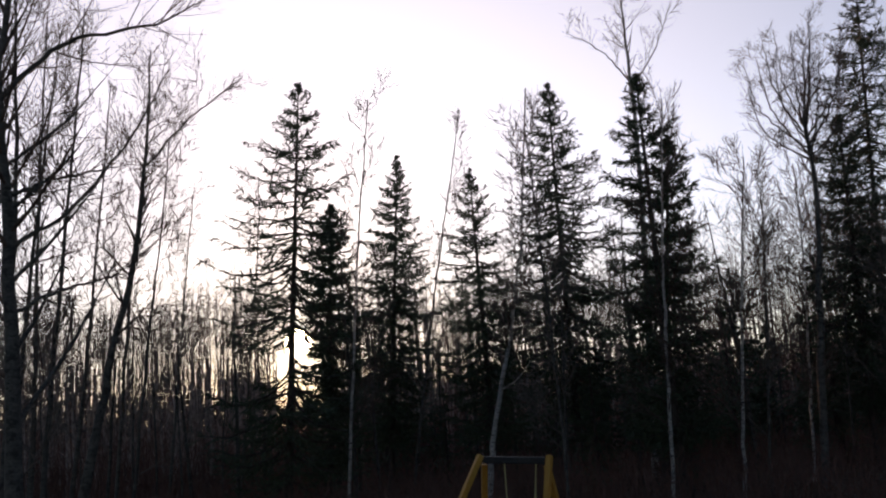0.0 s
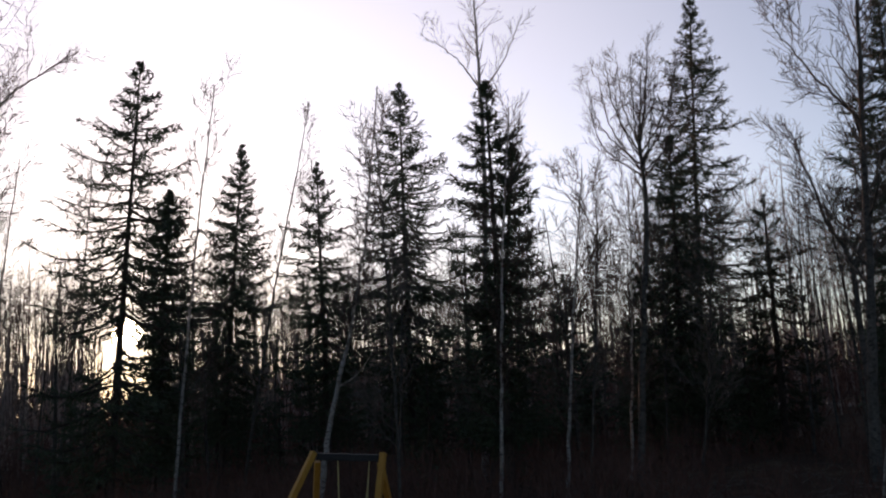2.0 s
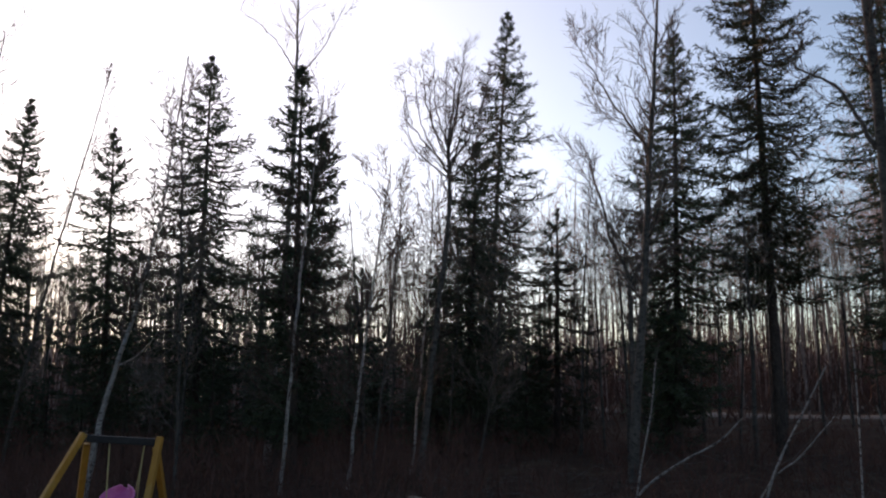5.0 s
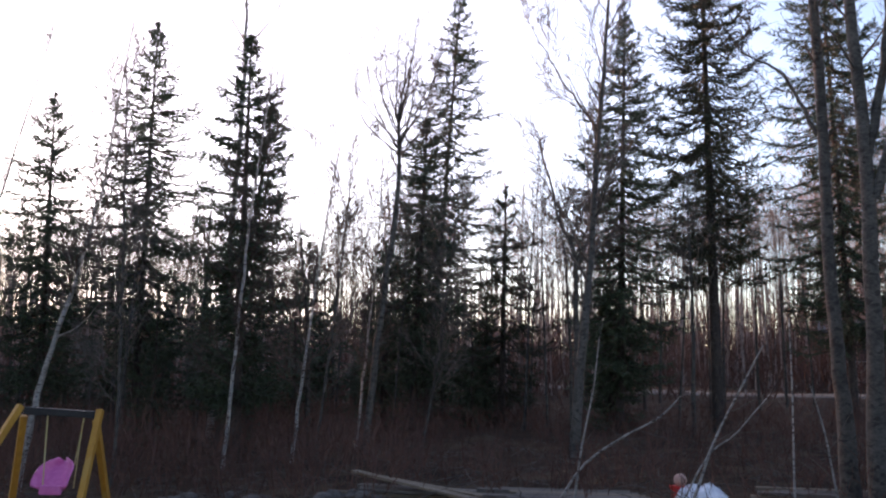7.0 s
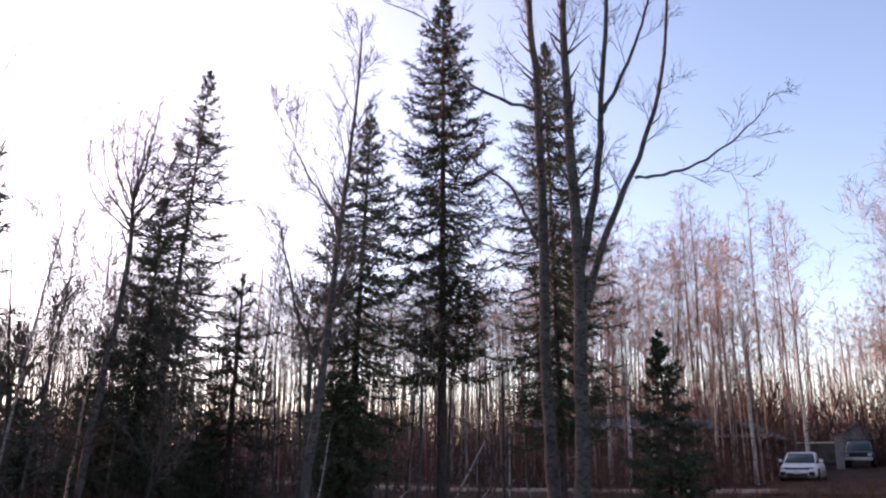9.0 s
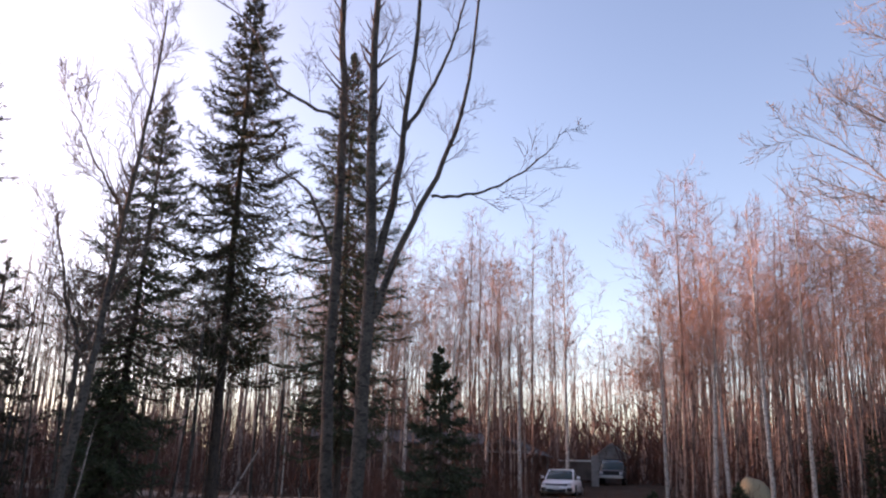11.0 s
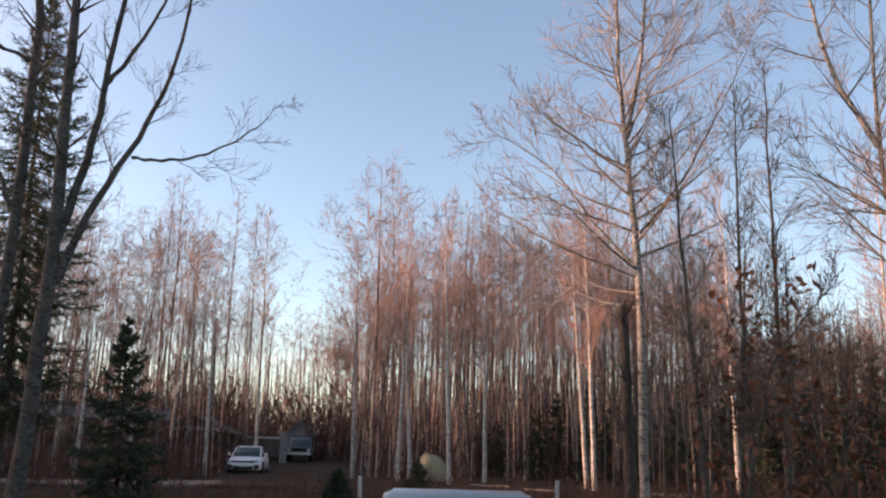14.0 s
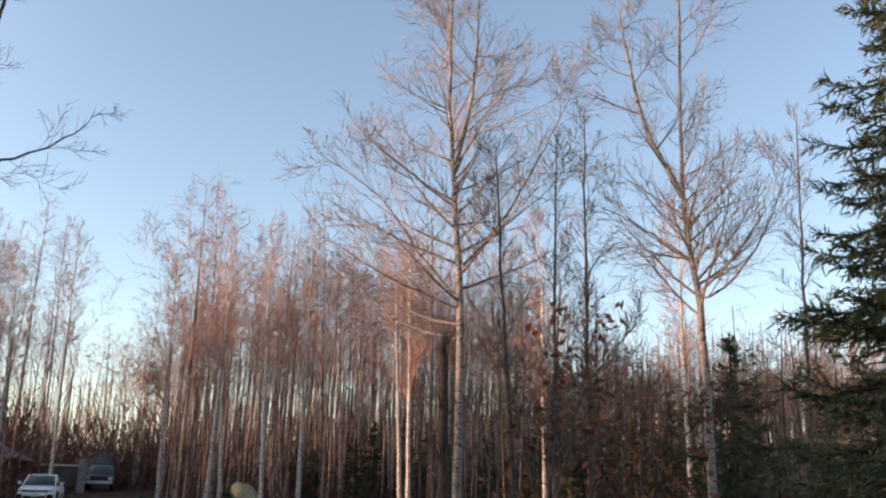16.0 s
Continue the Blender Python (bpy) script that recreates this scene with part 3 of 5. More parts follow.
# ---- conifers ----
def spruce(name, x, y, h, lx, ly, label, spread=1.6, low=0.12, dense=19.0, sprays=19, needles=NEEDLE, r=0.12, gaps=0.0, droop=0.0, group="spruces", tiers=5, thick=0.0102, cone=0.46, lift=0.12, broken=None):
    """A conifer: a straight trunk, whorled drooping boughs, and short sprays of needles along them; broken: heights
    cleared of boughs, an added gap for the sun's disc.
    """
    root = thing(name, Matrix.Translation((x, y, slope(x, y))), label, "tree", group)
    P, R = line([(0, 0, -0.1), (lx * h * 0.5, ly * h * 0.5, h * 0.5), (lx * h, ly * h, h)], [r, r * 0.55, 0.012], 16)
    link("trunk", np_mesh("trunk", *tubes([(P, R)], 8), smooth=True), BARK_SPRUCE, root)
    # whorls of boughs, level over level, sagging and turned up again at their tips
    gap = 5.4 / dense
    levels = np.arange(low * h, h - 0.12, gap * (0.75 if h > 5 else 0.5))
    zs = np.repeat(levels, 5)
    n = len(zs)
    az = np.tile(np.arange(5) * 1.2566, len(levels)) + np.repeat(np.arange(len(levels)) * 0.72 + x, 5) + RNG.normal(0, 0.22, n)
    zs = np.clip(zs + RNG.normal(0, 0.3 * gap, n), low * h, h - 0.08)
    below = h - zs
    half = 1.12 * spread * np.tanh(cone * below / spread) * np.minimum(1, (0.72 if h > 5 else 0.92) + 1.2 * (zs / h - low))
    size = (half * (0.86 + 0.14 * np.sin(zs * 6.3 + x)) * RNG.uniform(0.78, 1.14, n) + 0.05)
    t1 = zs / h
    rise = np.radians(52 * np.exp(-below / 0.7) + 16 - 26 * np.clip(below / (0.55 * h), 0, 1) - 9 * droop + RNG.normal(0, 6, n))
    bend = np.linspace(0, 1, 7)
    out = bend[None, :] * np.cos(rise)[:, None] * size[:, None]
    sag = -0.26 * np.clip(below / (0.4 * h), 0, 1)
    up = (np.sin(rise)[:, None] * bend[None, :] + sag[:, None] * np.sin(bend * 2.5)[None, :] * 0.55 + lift * bend[None, :] ** 3) * size[:, None]
    turn = az[:, None] + RNG.normal(0, 0.22, (n, 1)) * bend[None, :]
    P1 = np.stack([lx * zs[:, None] + out * np.cos(turn), ly * zs[:, None] + out * np.sin(turn), zs[:, None] + up], 2)
    R1 = np.maximum(0.02 * size[:, None] * np.linspace(1, 0.25, 7)[None, :], 0.005)
    # an added gap, without boughs, that lets the sun's disc through
    if broken:
        keep = (zs < broken[0]) | (zs > broken[1])
        P1, R1, t1, size = P1[keep], R1[keep], t1[keep], size[keep]
    if gaps:
        # some boughs have died back
        keep = RNG.uniform(size=len(t1)) > gaps * (1.15 - t1)
        P1, R1, t1, size = P1[keep], R1[keep], t1[keep], size[keep]
    Pd, Rd, _, _ = grow(P, R, int(14 + 50 * low), 0.03, max(low, 0.08), 88, lambda t, i_: 0.6 * spread + t * 0, 4, -0.02, 0.08, 0.10, rmin=0.005)
    link("boughwork", np_mesh("boughwork", *tubes([(P1[:, ::2], R1[:, ::2]), (Pd, Rd)], 3)), BARK_SPRUCE, root)["kind"] = "stuff"
    start = 0.05 + 0.3 * gaps
    P2, R2, t2, i2 = grow(P1, R1, sprays, start, 1.0, 46, lambda t, i_: 0.05 + 0.30 * size[i_] * (1.05 - 0.75 * t), 2, -0.05, 0.05, 1, 0.35, flat=0.7, rmin=thick)
    full = RNG.uniform(size=len(P2)) < np.clip(size[i2] / (0.55 * spread), 0.45 if h > 5 else 0.7, 1.0)
    P2, R2, i2 = P2[full], R2[full], i2[full]
    R2 = thick * np.array([0.9, 1.2, 0.25])[None, :] * RNG.uniform(0.7, 1.3, (len(R2), 1))
    P3, R3, _, _ = grow(P2, R2, tiers, 0.05, 1.0, 40, lambda t, i_: 0.06 + 0.05 * size[i2[i_]], 1, -0.10, 0.05, 1, 0.3, flat=0.1, rmin=thick)
    R3 = thick * np.array([1.2, 0.35])[None, :] * RNG.uniform(0.7, 1.3, (len(R3), 1))
    P4, R4, _, _ = grow(P1, R1, sprays, start, 1.0, 55, lambda t, i_: 0.05 + 0.06 * size[i_], 1, -0.25, 0.15, 1, 0.3, rmin=thick)
    R4 = thick * np.array([1.2, 0.35])[None, :] * np.ones((len(R4), 1))
    Pt, Rt, _, _ = grow(P[:, 14:], R[:, 14:], 40, 0.2, 1.0, 34, lambda t, i_: 0.16 - 0.10 * t, 1, 0.1, 0.1, 1, 0.3, rmin=thick)
    Rt = thick * np.array([1.0, 0.3])[None, :] * np.ones((len(Rt), 1))
    link("crown", np_mesh("crown", *blades([(P2, R2), (P3, R3), (P4, R4), (Pt, Rt)])), needles, root)
    return root


SP = "dark green spruce with drooping boughs"
spruce("spruce_tree", -4.30, 20.58, 10.64, 0.059, 0.013, "open-crowned spruce with long uneven boughs against the sunset", 2.2, 0.10, 15, 22, gaps=0.2, cone=0.58, broken=(3.65, 4.4))
spruce("spruce_tree", -3.90, 23.64, 8.26, 0.044, 0.008, "small dense dark spruce with a narrow crown", 0.9, 0.12, 24, 24)
spruce("spruce_tree", -2.83, 27.85, 10.81, 0.075, 0.008, SP, 1.6, 0.16, 22, 22, cone=0.38)
spruce("spruce_tree", 0.46, 25.10, 9.20, -0.011, 0, SP, 1.7, 0.18, 20, gaps=0.08)
spruce("spruce_tree", 2.77, 25.06, 11.48, 0.008, 0, "tall dark spruce with a dense tapering crown", 2.1, 0.18, 21, gaps=0.06)
spruce("spruce_tree", 4.24, 18.74, 9.02, 0.004, 0, "thin open spruce with a bare lower trunk", 1.25, 0.14, 17, 22, gaps=0.18)
spruce("spruce_tree", 4.16, 20.34, 7.95, 0.121, -0.025, "thin open spruce beside another", 1.1, 0.12, 16, 20, gaps=0.2)
spruce("spruce_tree", 9.62, 22.43, 8.68, 0.038, -0.016, SP, 1.35, 0.16, 20, gaps=0.1)
spruce("spruce_tree", 11.19, 25.05, 13.78, 0.064, -0.029, "tall ragged spruce with upswept gaps in its crown", 2.1, 0.10, 15, 22, gaps=0.2, cone=0.40)
spruce("spruce_tree", 12.73, 23.21, 6.98, 0.021, -0.011, "half-bare browning spruce among birches", 1.9, 0.12, 14, 20, NEEDLE_OLIVE, gaps=0.4)
spruce("spruce_tree", 13.64, 18.63, 10.79, 0.027, -0.019, SP, 1.75, 0.12, 21, gaps=0.05, cone=0.42)
spruce("spruce_tree", 15.18, 16.83, 14.31, -0.002, 0.001, "tall olive-green fir with a spire top and bare trunk", 1.6, 0.26, 21, 22, NEEDLE_OLIVE, r=0.15, gaps=0.14, cone=0.36, lift=0.22)
spruce("spruce_tree", 21.04, 18.07, 15.0, -0.013, 0.015, "tall spruce behind bare aspens", 2.1, 0.14, 20, 22, gaps=0.1, cone=0.40)
spruce("spruce_tree", 17.16, 11.57, 4.32, -0.022, 0.032, "young dark fir beside the gravel track", 1.3, 0.04, 16, 20, r=0.05, thick=0.010, cone=0.38, gaps=0.1)
spruce("spruce_tree", 12.17, -4.73, 12.42, -0.052, -0.101, "large near spruce with thick green boughs", 3.2, 0.06, 19, 40, r=0.18, tiers=5, thick=0.0105, cone=0.21)
spruce("spruce_tree", 26.87, -6.43, 5.94, -0.005, -0.02, "wide dark spruce behind an aspen", 2.7, 0.04, 18, 24, gaps=0.08, cone=0.62)
spruce("spruce_tree", 21.7, 6.5, 1.35, 0.0, 0.0, "young bushy spruce by the driveway", 0.75, 0.02, 30, 10, r=0.03)
spruce("spruce_tree", 15.5, 6.05, 1.25, 0.0, 0.0, "low spruce seedling in the yard", 0.5, 0.02, 40, 9, r=0.02)
YOUNG = spruce("young_fir", 46.5, 5.0, 4.6, 0, 0, "young dark fir under the birches", 1.15, 0.02, 11, 8, group="young firs", tiers=1, thick=0.040)
OLDER = spruce("young_fir", 9.0, 31.0, 6.2, 0, 0, "half-grown dark spruce among thin trunks", 1.3, 0.02, 10, 8, group="young firs", tiers=1, thick=0.040)
for x, y, s in [(45, 2.5, 0.8), (47.5, 0.5, 1.1), (44, -1.5, 0.9), (46.5, -3.5, 1.2), (43, 7.0, 0.7), (48, 8.0, 0.8), (40, -4.5, 0.9), (38.5, -7.5, 1.1), (36, -9.5, 1.0), (41, -10, 1.3), (33.5, -11.5, 1.1), (49, 4.0, 1.0), (42, 0.8, 0.7), (43.5, 4.6, 0.8), (46, 6.6, 0.9), (40.2, 2.4, 0.6), (41.5, -2.2, 0.9), (44.5, -5.5, 1.1), (39, -0.8, 0.7), (37, -5.2, 0.9), (42.5, -7.6, 1.2), (48.5, 11.0, 0.7), (45.5, 9.5, 0.6), (37.5, -2.6, 0.6),
                (46, 37, 1.3), (50, 34.5, 1.2), (44.5, 36.5, 0.9)]:
    copy_thing(YOUNG, pose(x, y, slope(x, y), 0, 0, s * 700) @ Matrix.Diagonal((s, s, s, 1)))
MIDDLE = spruce("half_grown_spruce", 9.25, 23.6, 5.2, 0, 0, "half-grown dark spruce at the foot of taller ones", 1.35, 0.03, 13, 16, group="young firs", tiers=4, thick=0.015, gaps=0.1)
for x, y, s in [(11.5, 22.6, 0.6), (12.8, 24.3, 0.7), (10.2, 27.5, 0.8), (13.6, 18.9, 0.7), (14.8, 20.8, 0.85), (4.6, 20.8, 0.55), (3.0, 22.6, 0.6)]:
    copy_thing(MIDDLE, pose(x, y, slope(x, y), 0, 0, x * 90) @ Matrix.Diagonal((s, s, s, 1)))
# a dark understorey behind the first row of spruces
for i in range(44):
    a = -15.5 + 44 * (i + random.uniform(0.1, 0.9)) / 44
    d = random.uniform(26.5, 39)
    x, y, s = d * math.sin(radians(a)), d * math.cos(radians(a)), random.uniform(0.4, 0.8) * (0.5 if abs(a - SUN_AZ - 1.4) < 2.4 else 1.0 if a < 22 else 0.75)
    copy_thing(OLDER if i % 2 else YOUNG, pose(x, y, slope(x, y), 0, 0, i * 77) @ Matrix.Diagonal((s, s, s * random.uniform(0.9, 1.15), 1)))


# ---- the far woods ----
def wood(name, spots, label, trunk_mat, twig_mat, height, limbs=14, twigs=7, tw=0.011, girth=1.0, low=0.45, wide=1.0):
    """A stand of many thin bare trees with fan-shaped crowns; limbs=0: bare poles alone."""
    n = len(spots)
    P0 = np.zeros((n, 7, 3))
    H = height * RNG.uniform(0.84, 1.05, n)
    lean = RNG.normal(0, 0.03, (n, 2))
    for i, (x, y) in enumerate(spots):
        P0[i, :, 0], P0[i, :, 1], P0[i, :, 2] = x, y, slope(x, y)
    k = np.linspace(0, 1, 7)
    P0[:, :, 2] += H[:, None] * k - 0.1
    P0[:, :, :2] += lean[:, None, :] * H[:, None, None] * k[None, :, None] + np.cumsum(RNG.normal(0, 0.06, (n, 7, 2)), 1) * k[None, :, None]
    R0 = girth * RNG.uniform(0.045, 0.105, n)[:, None] * np.linspace(1, 0.12, 7)[None, :]
    root = thing(name, Matrix.Identity(4), label, "woods", kind="stuff")
    link("trunks", np_mesh("trunks", *tubes([(P0, R0)], 5 if limbs else 4)), trunk_mat, root)["kind"] = "stuff"
    if limbs:
        # thin leaders bow outwards from the upper trunk to a round crown, and each is thick with fine twigs
        m = 9
        who = np.repeat(np.arange(n), m)
        t0 = RNG.uniform(low, low + 0.24, n * m)
        f0 = t0 * 6
        i0 = f0.astype(int)
        k0 = (f0 - i0)[:, None]
        root_p = P0[who, i0] * (1 - k0) + P0[who, i0 + 1] * k0
        turn = np.tile(np.arange(m) * 2.4, n) + np.repeat(RNG.uniform(0, 6.3, n), m) + RNG.normal(0, 0.3, n * m)
        out = np.sqrt((np.tile(np.arange(m), n) + RNG.uniform(0.1, 0.9, n * m)) / m)
        wide_c = np.repeat(RNG.uniform(0.11, 0.18, n) * H, m) * wide
        top_c = P0[who, 6, 2] - H[who] * (0.24 * out ** 2 + RNG.uniform(-0.02, 0.05, n * m))
        bow = np.linspace(0, 1, 6)
        spread_b = (out * wide_c)[:, None] * np.sin(bow * 1.75)[None, :] / math.sin(1.75)
        axis = P0[who, 6, :2] - root_p[:, :2]
        Pl = np.stack([root_p[:, 0:1] + axis[:, 0:1] * bow + spread_b * np.cos(turn)[:, None], root_p[:, 1:2] + axis[:, 1:2] * bow + spread_b * np.sin(turn)[:, None], root_p[:, 2:3] + (top_c - root_p[:, 2])[:, None] * bow], 2)
        Pl[:, 1:] += RNG.normal(0, 0.07, Pl[:, 1:].shape)
        Rl = np.maximum(R0[who, 3:4] * 0.26 * np.linspace(1, 0.2, 6)[None, :], tw * 0.7)
        Pu, Ru = P0[:, 3:], R0[:, 3:] * 0.5
        sets = []
        for Q, S, k, b in ((Pl, Rl, limbs, 0.3), (Pu, Ru, limbs, 0.1), (P0[:, 1:4], R0[:, 1:4] * 0.3, max(2, limbs - 4), 0.0)):
            P1, R1, t, i1 = grow(Q, S, k, b, 1.0, 54, lambda t, i_: wide * (1.35 - 0.85 * t), 2, 0.06, 0.14, 0.4, rmin=tw * 0.85)
            sets += [(P1, R1), grow(P1, R1, twigs, 0.12, 1.0, 46, lambda t, i_: wide * 0.42 + 0 * t, 1, 0.06, 0.15, 0.6, rmin=tw * 0.7)[:2]]
        crown_mesh = merge(tubes([(Pl, Rl)], 3), blades(sets))
        link("twigs", np_mesh("twigs", *crown_mesh), twig_mat, root)["kind"] = "stuff"
    elif twigs:
        P1, R1, _, _ = grow(P0, R0, twigs, 0.15, 1.0, 48, lambda t, i_: wide * (1.3 - 0.6 * t), 2, 0.04, 0.12, 0.3, rmin=tw)
        link("twigs", np_mesh("twigs", *blades([(P1, R1), grow(P1, R1, 2, 0.2, 1.0, 40, lambda t, i_: wide * 0.5 + 0 * t, 1, 0.05, 0.15, 0.7, rmin=tw * 0.8)[:2]])), twig_mat, root)["kind"] = "stuff"
    return root


def scatter(n, a0, a1, d0, d1, keep=lambda x, y, a, d: True):
    """Spots between two bearings (degrees east of +y) and two distances from the yard."""
    out, tries, first = [], 0, RNG.uniform()
    while len(out) < n:
        tries += 1
        a = a0 + (a1 - a0) * ((first + tries * 0.618034 + RNG.normal(0, 0.25 / n)) % 1.0)
        d = math.sqrt(RNG.uniform(d0 ** 2, d1 ** 2))
        x, y = d * math.sin(radians(a)), d * math.cos(radians(a))
        if keep(x, y, a, d):
            out.append((x, y))
    return out


def clear(x, y, a, d):
    """Keeps the track, the driveway, the vehicles and the open line to the sun free of trees."""
    if abs(math.degrees(math.atan2(x - 0.7, y - 0.1)) - SUN_AZ) < 1.5:
        return False
    if 15 < x < 37 and abs(x - (30 + (26 - y) * 0.22)) < 2.6:
        return False
    if x > 30 and abs(y - (14.5 + (x - 31) * 0.42)) < (3.6 if x < 66 else 0.3):
        return False
    if 39 < x < 53 and 24 < y < 36:
        return False
    if 54 < x < 67 and 23.5 < y < 31.5:
        return False
    return True


def open_ground(x, y, a, d):
    """Keeps the track and the driveway free of brush."""
    if 15 < x < 37 and abs(x - (30 + (26 - y) * 0.22)) < 2.0:
        return False
    return not (30 < x < 66 and abs(y - (14.5 + (x - 31) * 0.42)) < 3.8)


wood("far_woods", scatter(22, 67.5, 91, 45, 56, clear), "tall bare birches with round crowns, red-brown twigs tinted as by evening sun", TRUNK_FAR, TWIG_RED_LIT, 16.4, 14, 7, 0.0125, 1.2, 0.42, 1.3)
wood("far_woods", scatter(44, 66.5, 92, 45, 60, clear), "lower bare birches between the tall ones", TRUNK_FAR, TWIG_RED_LIT, 12.8, 10, 6, 0.012, 0.95, 0.36)
wood("far_woods", scatter(36, 66, 93, 60, 88, clear), "deeper wood of bare birches", TRUNK_FAR, TWIG_RED_LIT, 15.8, 11, 6, 0.0155, 1.0, 0.42)
wood("far_woods", scatter(60, 92, 113, 42, 80, clear), "lower wood of bare birches past the big aspens", TRUNK_FAR, TWIG_RED_LIT, 9.8, 10, 6, 0.0125, 1.1, 0.42)
wood("far_woods", scatter(16, 47, 63.2, 54, 70, clear), "tall bare birches behind the house", TRUNK_FAR, TWIG_RED_LIT, 20.4, 14, 7, 0.0145, 1.2, 0.45, 1.25)
wood("far_woods", scatter(34, 46, 63.4, 52, 80, clear), "wood of bare birches behind the house", TRUNK_FAR, TWIG_RED_LIT, 15.5, 11, 6, 0.014, 1.0, 0.40)
wood("far_woods", scatter(12, 65.5, 71, 76, 100), "birches closing the end of the driveway", TRUNK_FAR, TWIG_RED_LIT, 13.5, 13, 7, 0.015, 1.2, 0.42)
wood("far_woods", scatter(56, 22, 46, 40, 68, clear), "thin wood of bare birches behind the track", TRUNK_FAR, TWIG_RED_LIT, 12.3, 8, 5, 0.011, 0.9, 0.45)
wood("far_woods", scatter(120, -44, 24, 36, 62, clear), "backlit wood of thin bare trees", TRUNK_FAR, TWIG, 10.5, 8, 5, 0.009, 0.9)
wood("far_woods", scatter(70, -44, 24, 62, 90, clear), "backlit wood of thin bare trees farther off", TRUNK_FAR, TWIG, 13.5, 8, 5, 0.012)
wood("far_poles", scatter(1250, -44, 48, 52, 135, clear), "countless thin trunks deep in the backlit wood", TRUNK_FAR, TWIG_RED_LIT, 10.5, 0, 5, 0.026, girth=1.2)
wood("far_poles", scatter(1350, 48, 114, 52, 135, clear), "countless thin trunks deep in the birch wood", TRUNK_FAR, TWIG_RED_LIT, 11.5, 0, 5, 0.032, girth=1.35)
wood("far_poles", scatter(520, -44, 14, 46, 110, clear), "close-set thin trunks under the setting sun", TRUNK_FAR, TWIG, 8.0, 0, 9, 0.022, girth=1.2)
wood("far_poles", scatter(420, -44, 44, 38, 62, clear), "countless thin trunks in the wood", TRUNK_FAR, TWIG_RED_LIT, 7.0, 0, 9, 0.010, girth=0.8)
wood("far_poles", scatter(430, 44, 114, 42, 62, clear), "countless thin trunks behind the yard", TRUNK_FAR, TWIG_RED_LIT, 9.5, 0, 8, 0.012, girth=0.8)
wood("thin_saplings", scatter(60, -36, 48, 20, 36, clear), "thin grey saplings between the spruces", BARK_ASPEN_SHADED, TWIG_GREY, 7.0, 7, 4, 0.006, 0.7, 0.35, 0.8)
wood("thin_saplings", scatter(60, 84, 112, 24, 44, clear), "thin saplings at the wood's edge", BARK_ASPEN_SHADED, TWIG, 7.0, 7, 4, 0.007, 0.8, 0.35, 0.8)
# unseen wood, added behind the eye to dim the sky light on the yard
wood("woods_behind", scatter(110, 116, 318, 26, 60), "unseen bare wood added round the yard to block low sky light", TRUNK_FAR, TWIG, 14.0, 2, 2, 0.04, 1.5)


# ---- undergrowth ----
def brush(name, spots, label, material, height, per, r, side=2):
    n = len(spots)
    base = np.array([(x, y, slope(x, y) - 0.03) for x, y in spots])
    base = np.repeat(base, per, 0)
    base[:, :2] += RNG.normal(0, 0.22, (n * per, 2))
    d = RNG.normal(0, 0.33, (n * per, 3))
    d[:, 2] = 1
    h = height * RNG.uniform(0.35, 1.2, n * per)
    P = np.stack([base, base + d * h[:, None] * 0.5, base + d * h[:, None] + RNG.normal(0, 0.12, base.shape) * h[:, None]], 1)
    R = r * np.array([1.0, 0.7, 0.3])[None, :] * RNG.uniform(0.6, 1.4, (n * per, 1))
    sets = [(P, R)]
    if side:
        sets.append(grow(P, R, side, 0.3, 1.0, 40, lambda t, i_: 0.4 * h[i_], 1, 0.1, 0.1, 0.7, rmin=r * 0.5)[:2])
    ob = link(name, np_mesh(name, *blades(sets)), material)
    return tagged(ob, label, "undergrowth", kind="stuff")


brush("brush", scatter(760, -38, 24, 12.5, 30, open_ground), "tangled red-brown leafless brush along the yard's edge", BRUSH, 0.9, 9, 0.008, 4)
brush("brush", scatter(420, 24, 62, 12.0, 30, open_ground), "low red-brown leafless brush before the track", BRUSH, 0.55, 9, 0.008, 4)
brush("brush", scatter(380, 62, 108, 15, 36, open_ground), "low brown leafless brush under the trees", BRUSH, 0.75, 9, 0.008, 4)
brush("brush", scatter(650, -42, 112, 32, 60, open_ground), "brown brush at the foot of the far wood", BRUSH, 1.5, 6, 0.014)
brush("brush", scatter(1250, -44, 48, 56, 128, open_ground), "tall brush deep in the backlit wood", BRUSH, 4.4, 6, 0.06, 2)
brush("brush", scatter(1150, 48, 114, 60, 128, open_ground), "tall brush deep in the birch wood", BRUSH, 6.0, 6, 0.06, 2)
brush("brush", scatter(520, -8, 62, 38, 60, open_ground), "dense leafless thicket behind the track", BRUSH, 2.8, 7, 0.022, 3)
brush("brush", scatter(420, -46, -3, 31, 50, open_ground), "dense low thicket under the setting sun", BRUSH, 1.9, 7, 0.02, 3)
brush("brush", scatter(70, 50, 66, 34, 42, open_ground), "leafless brush before the house", BRUSH, 1.2, 7, 0.012, 3)
brush("brush", scatter(800, 58, 114, 44, 78, open_ground), "brown thicket in the birch wood", BRUSH, 2.4, 8, 0.03, 3)
brush("dry_grass", scatter(420, -40, 104, 9, 22, open_ground), "tufts of dry pale grass", GRASS_DRY, 0.22, 8, 0.004, 0)


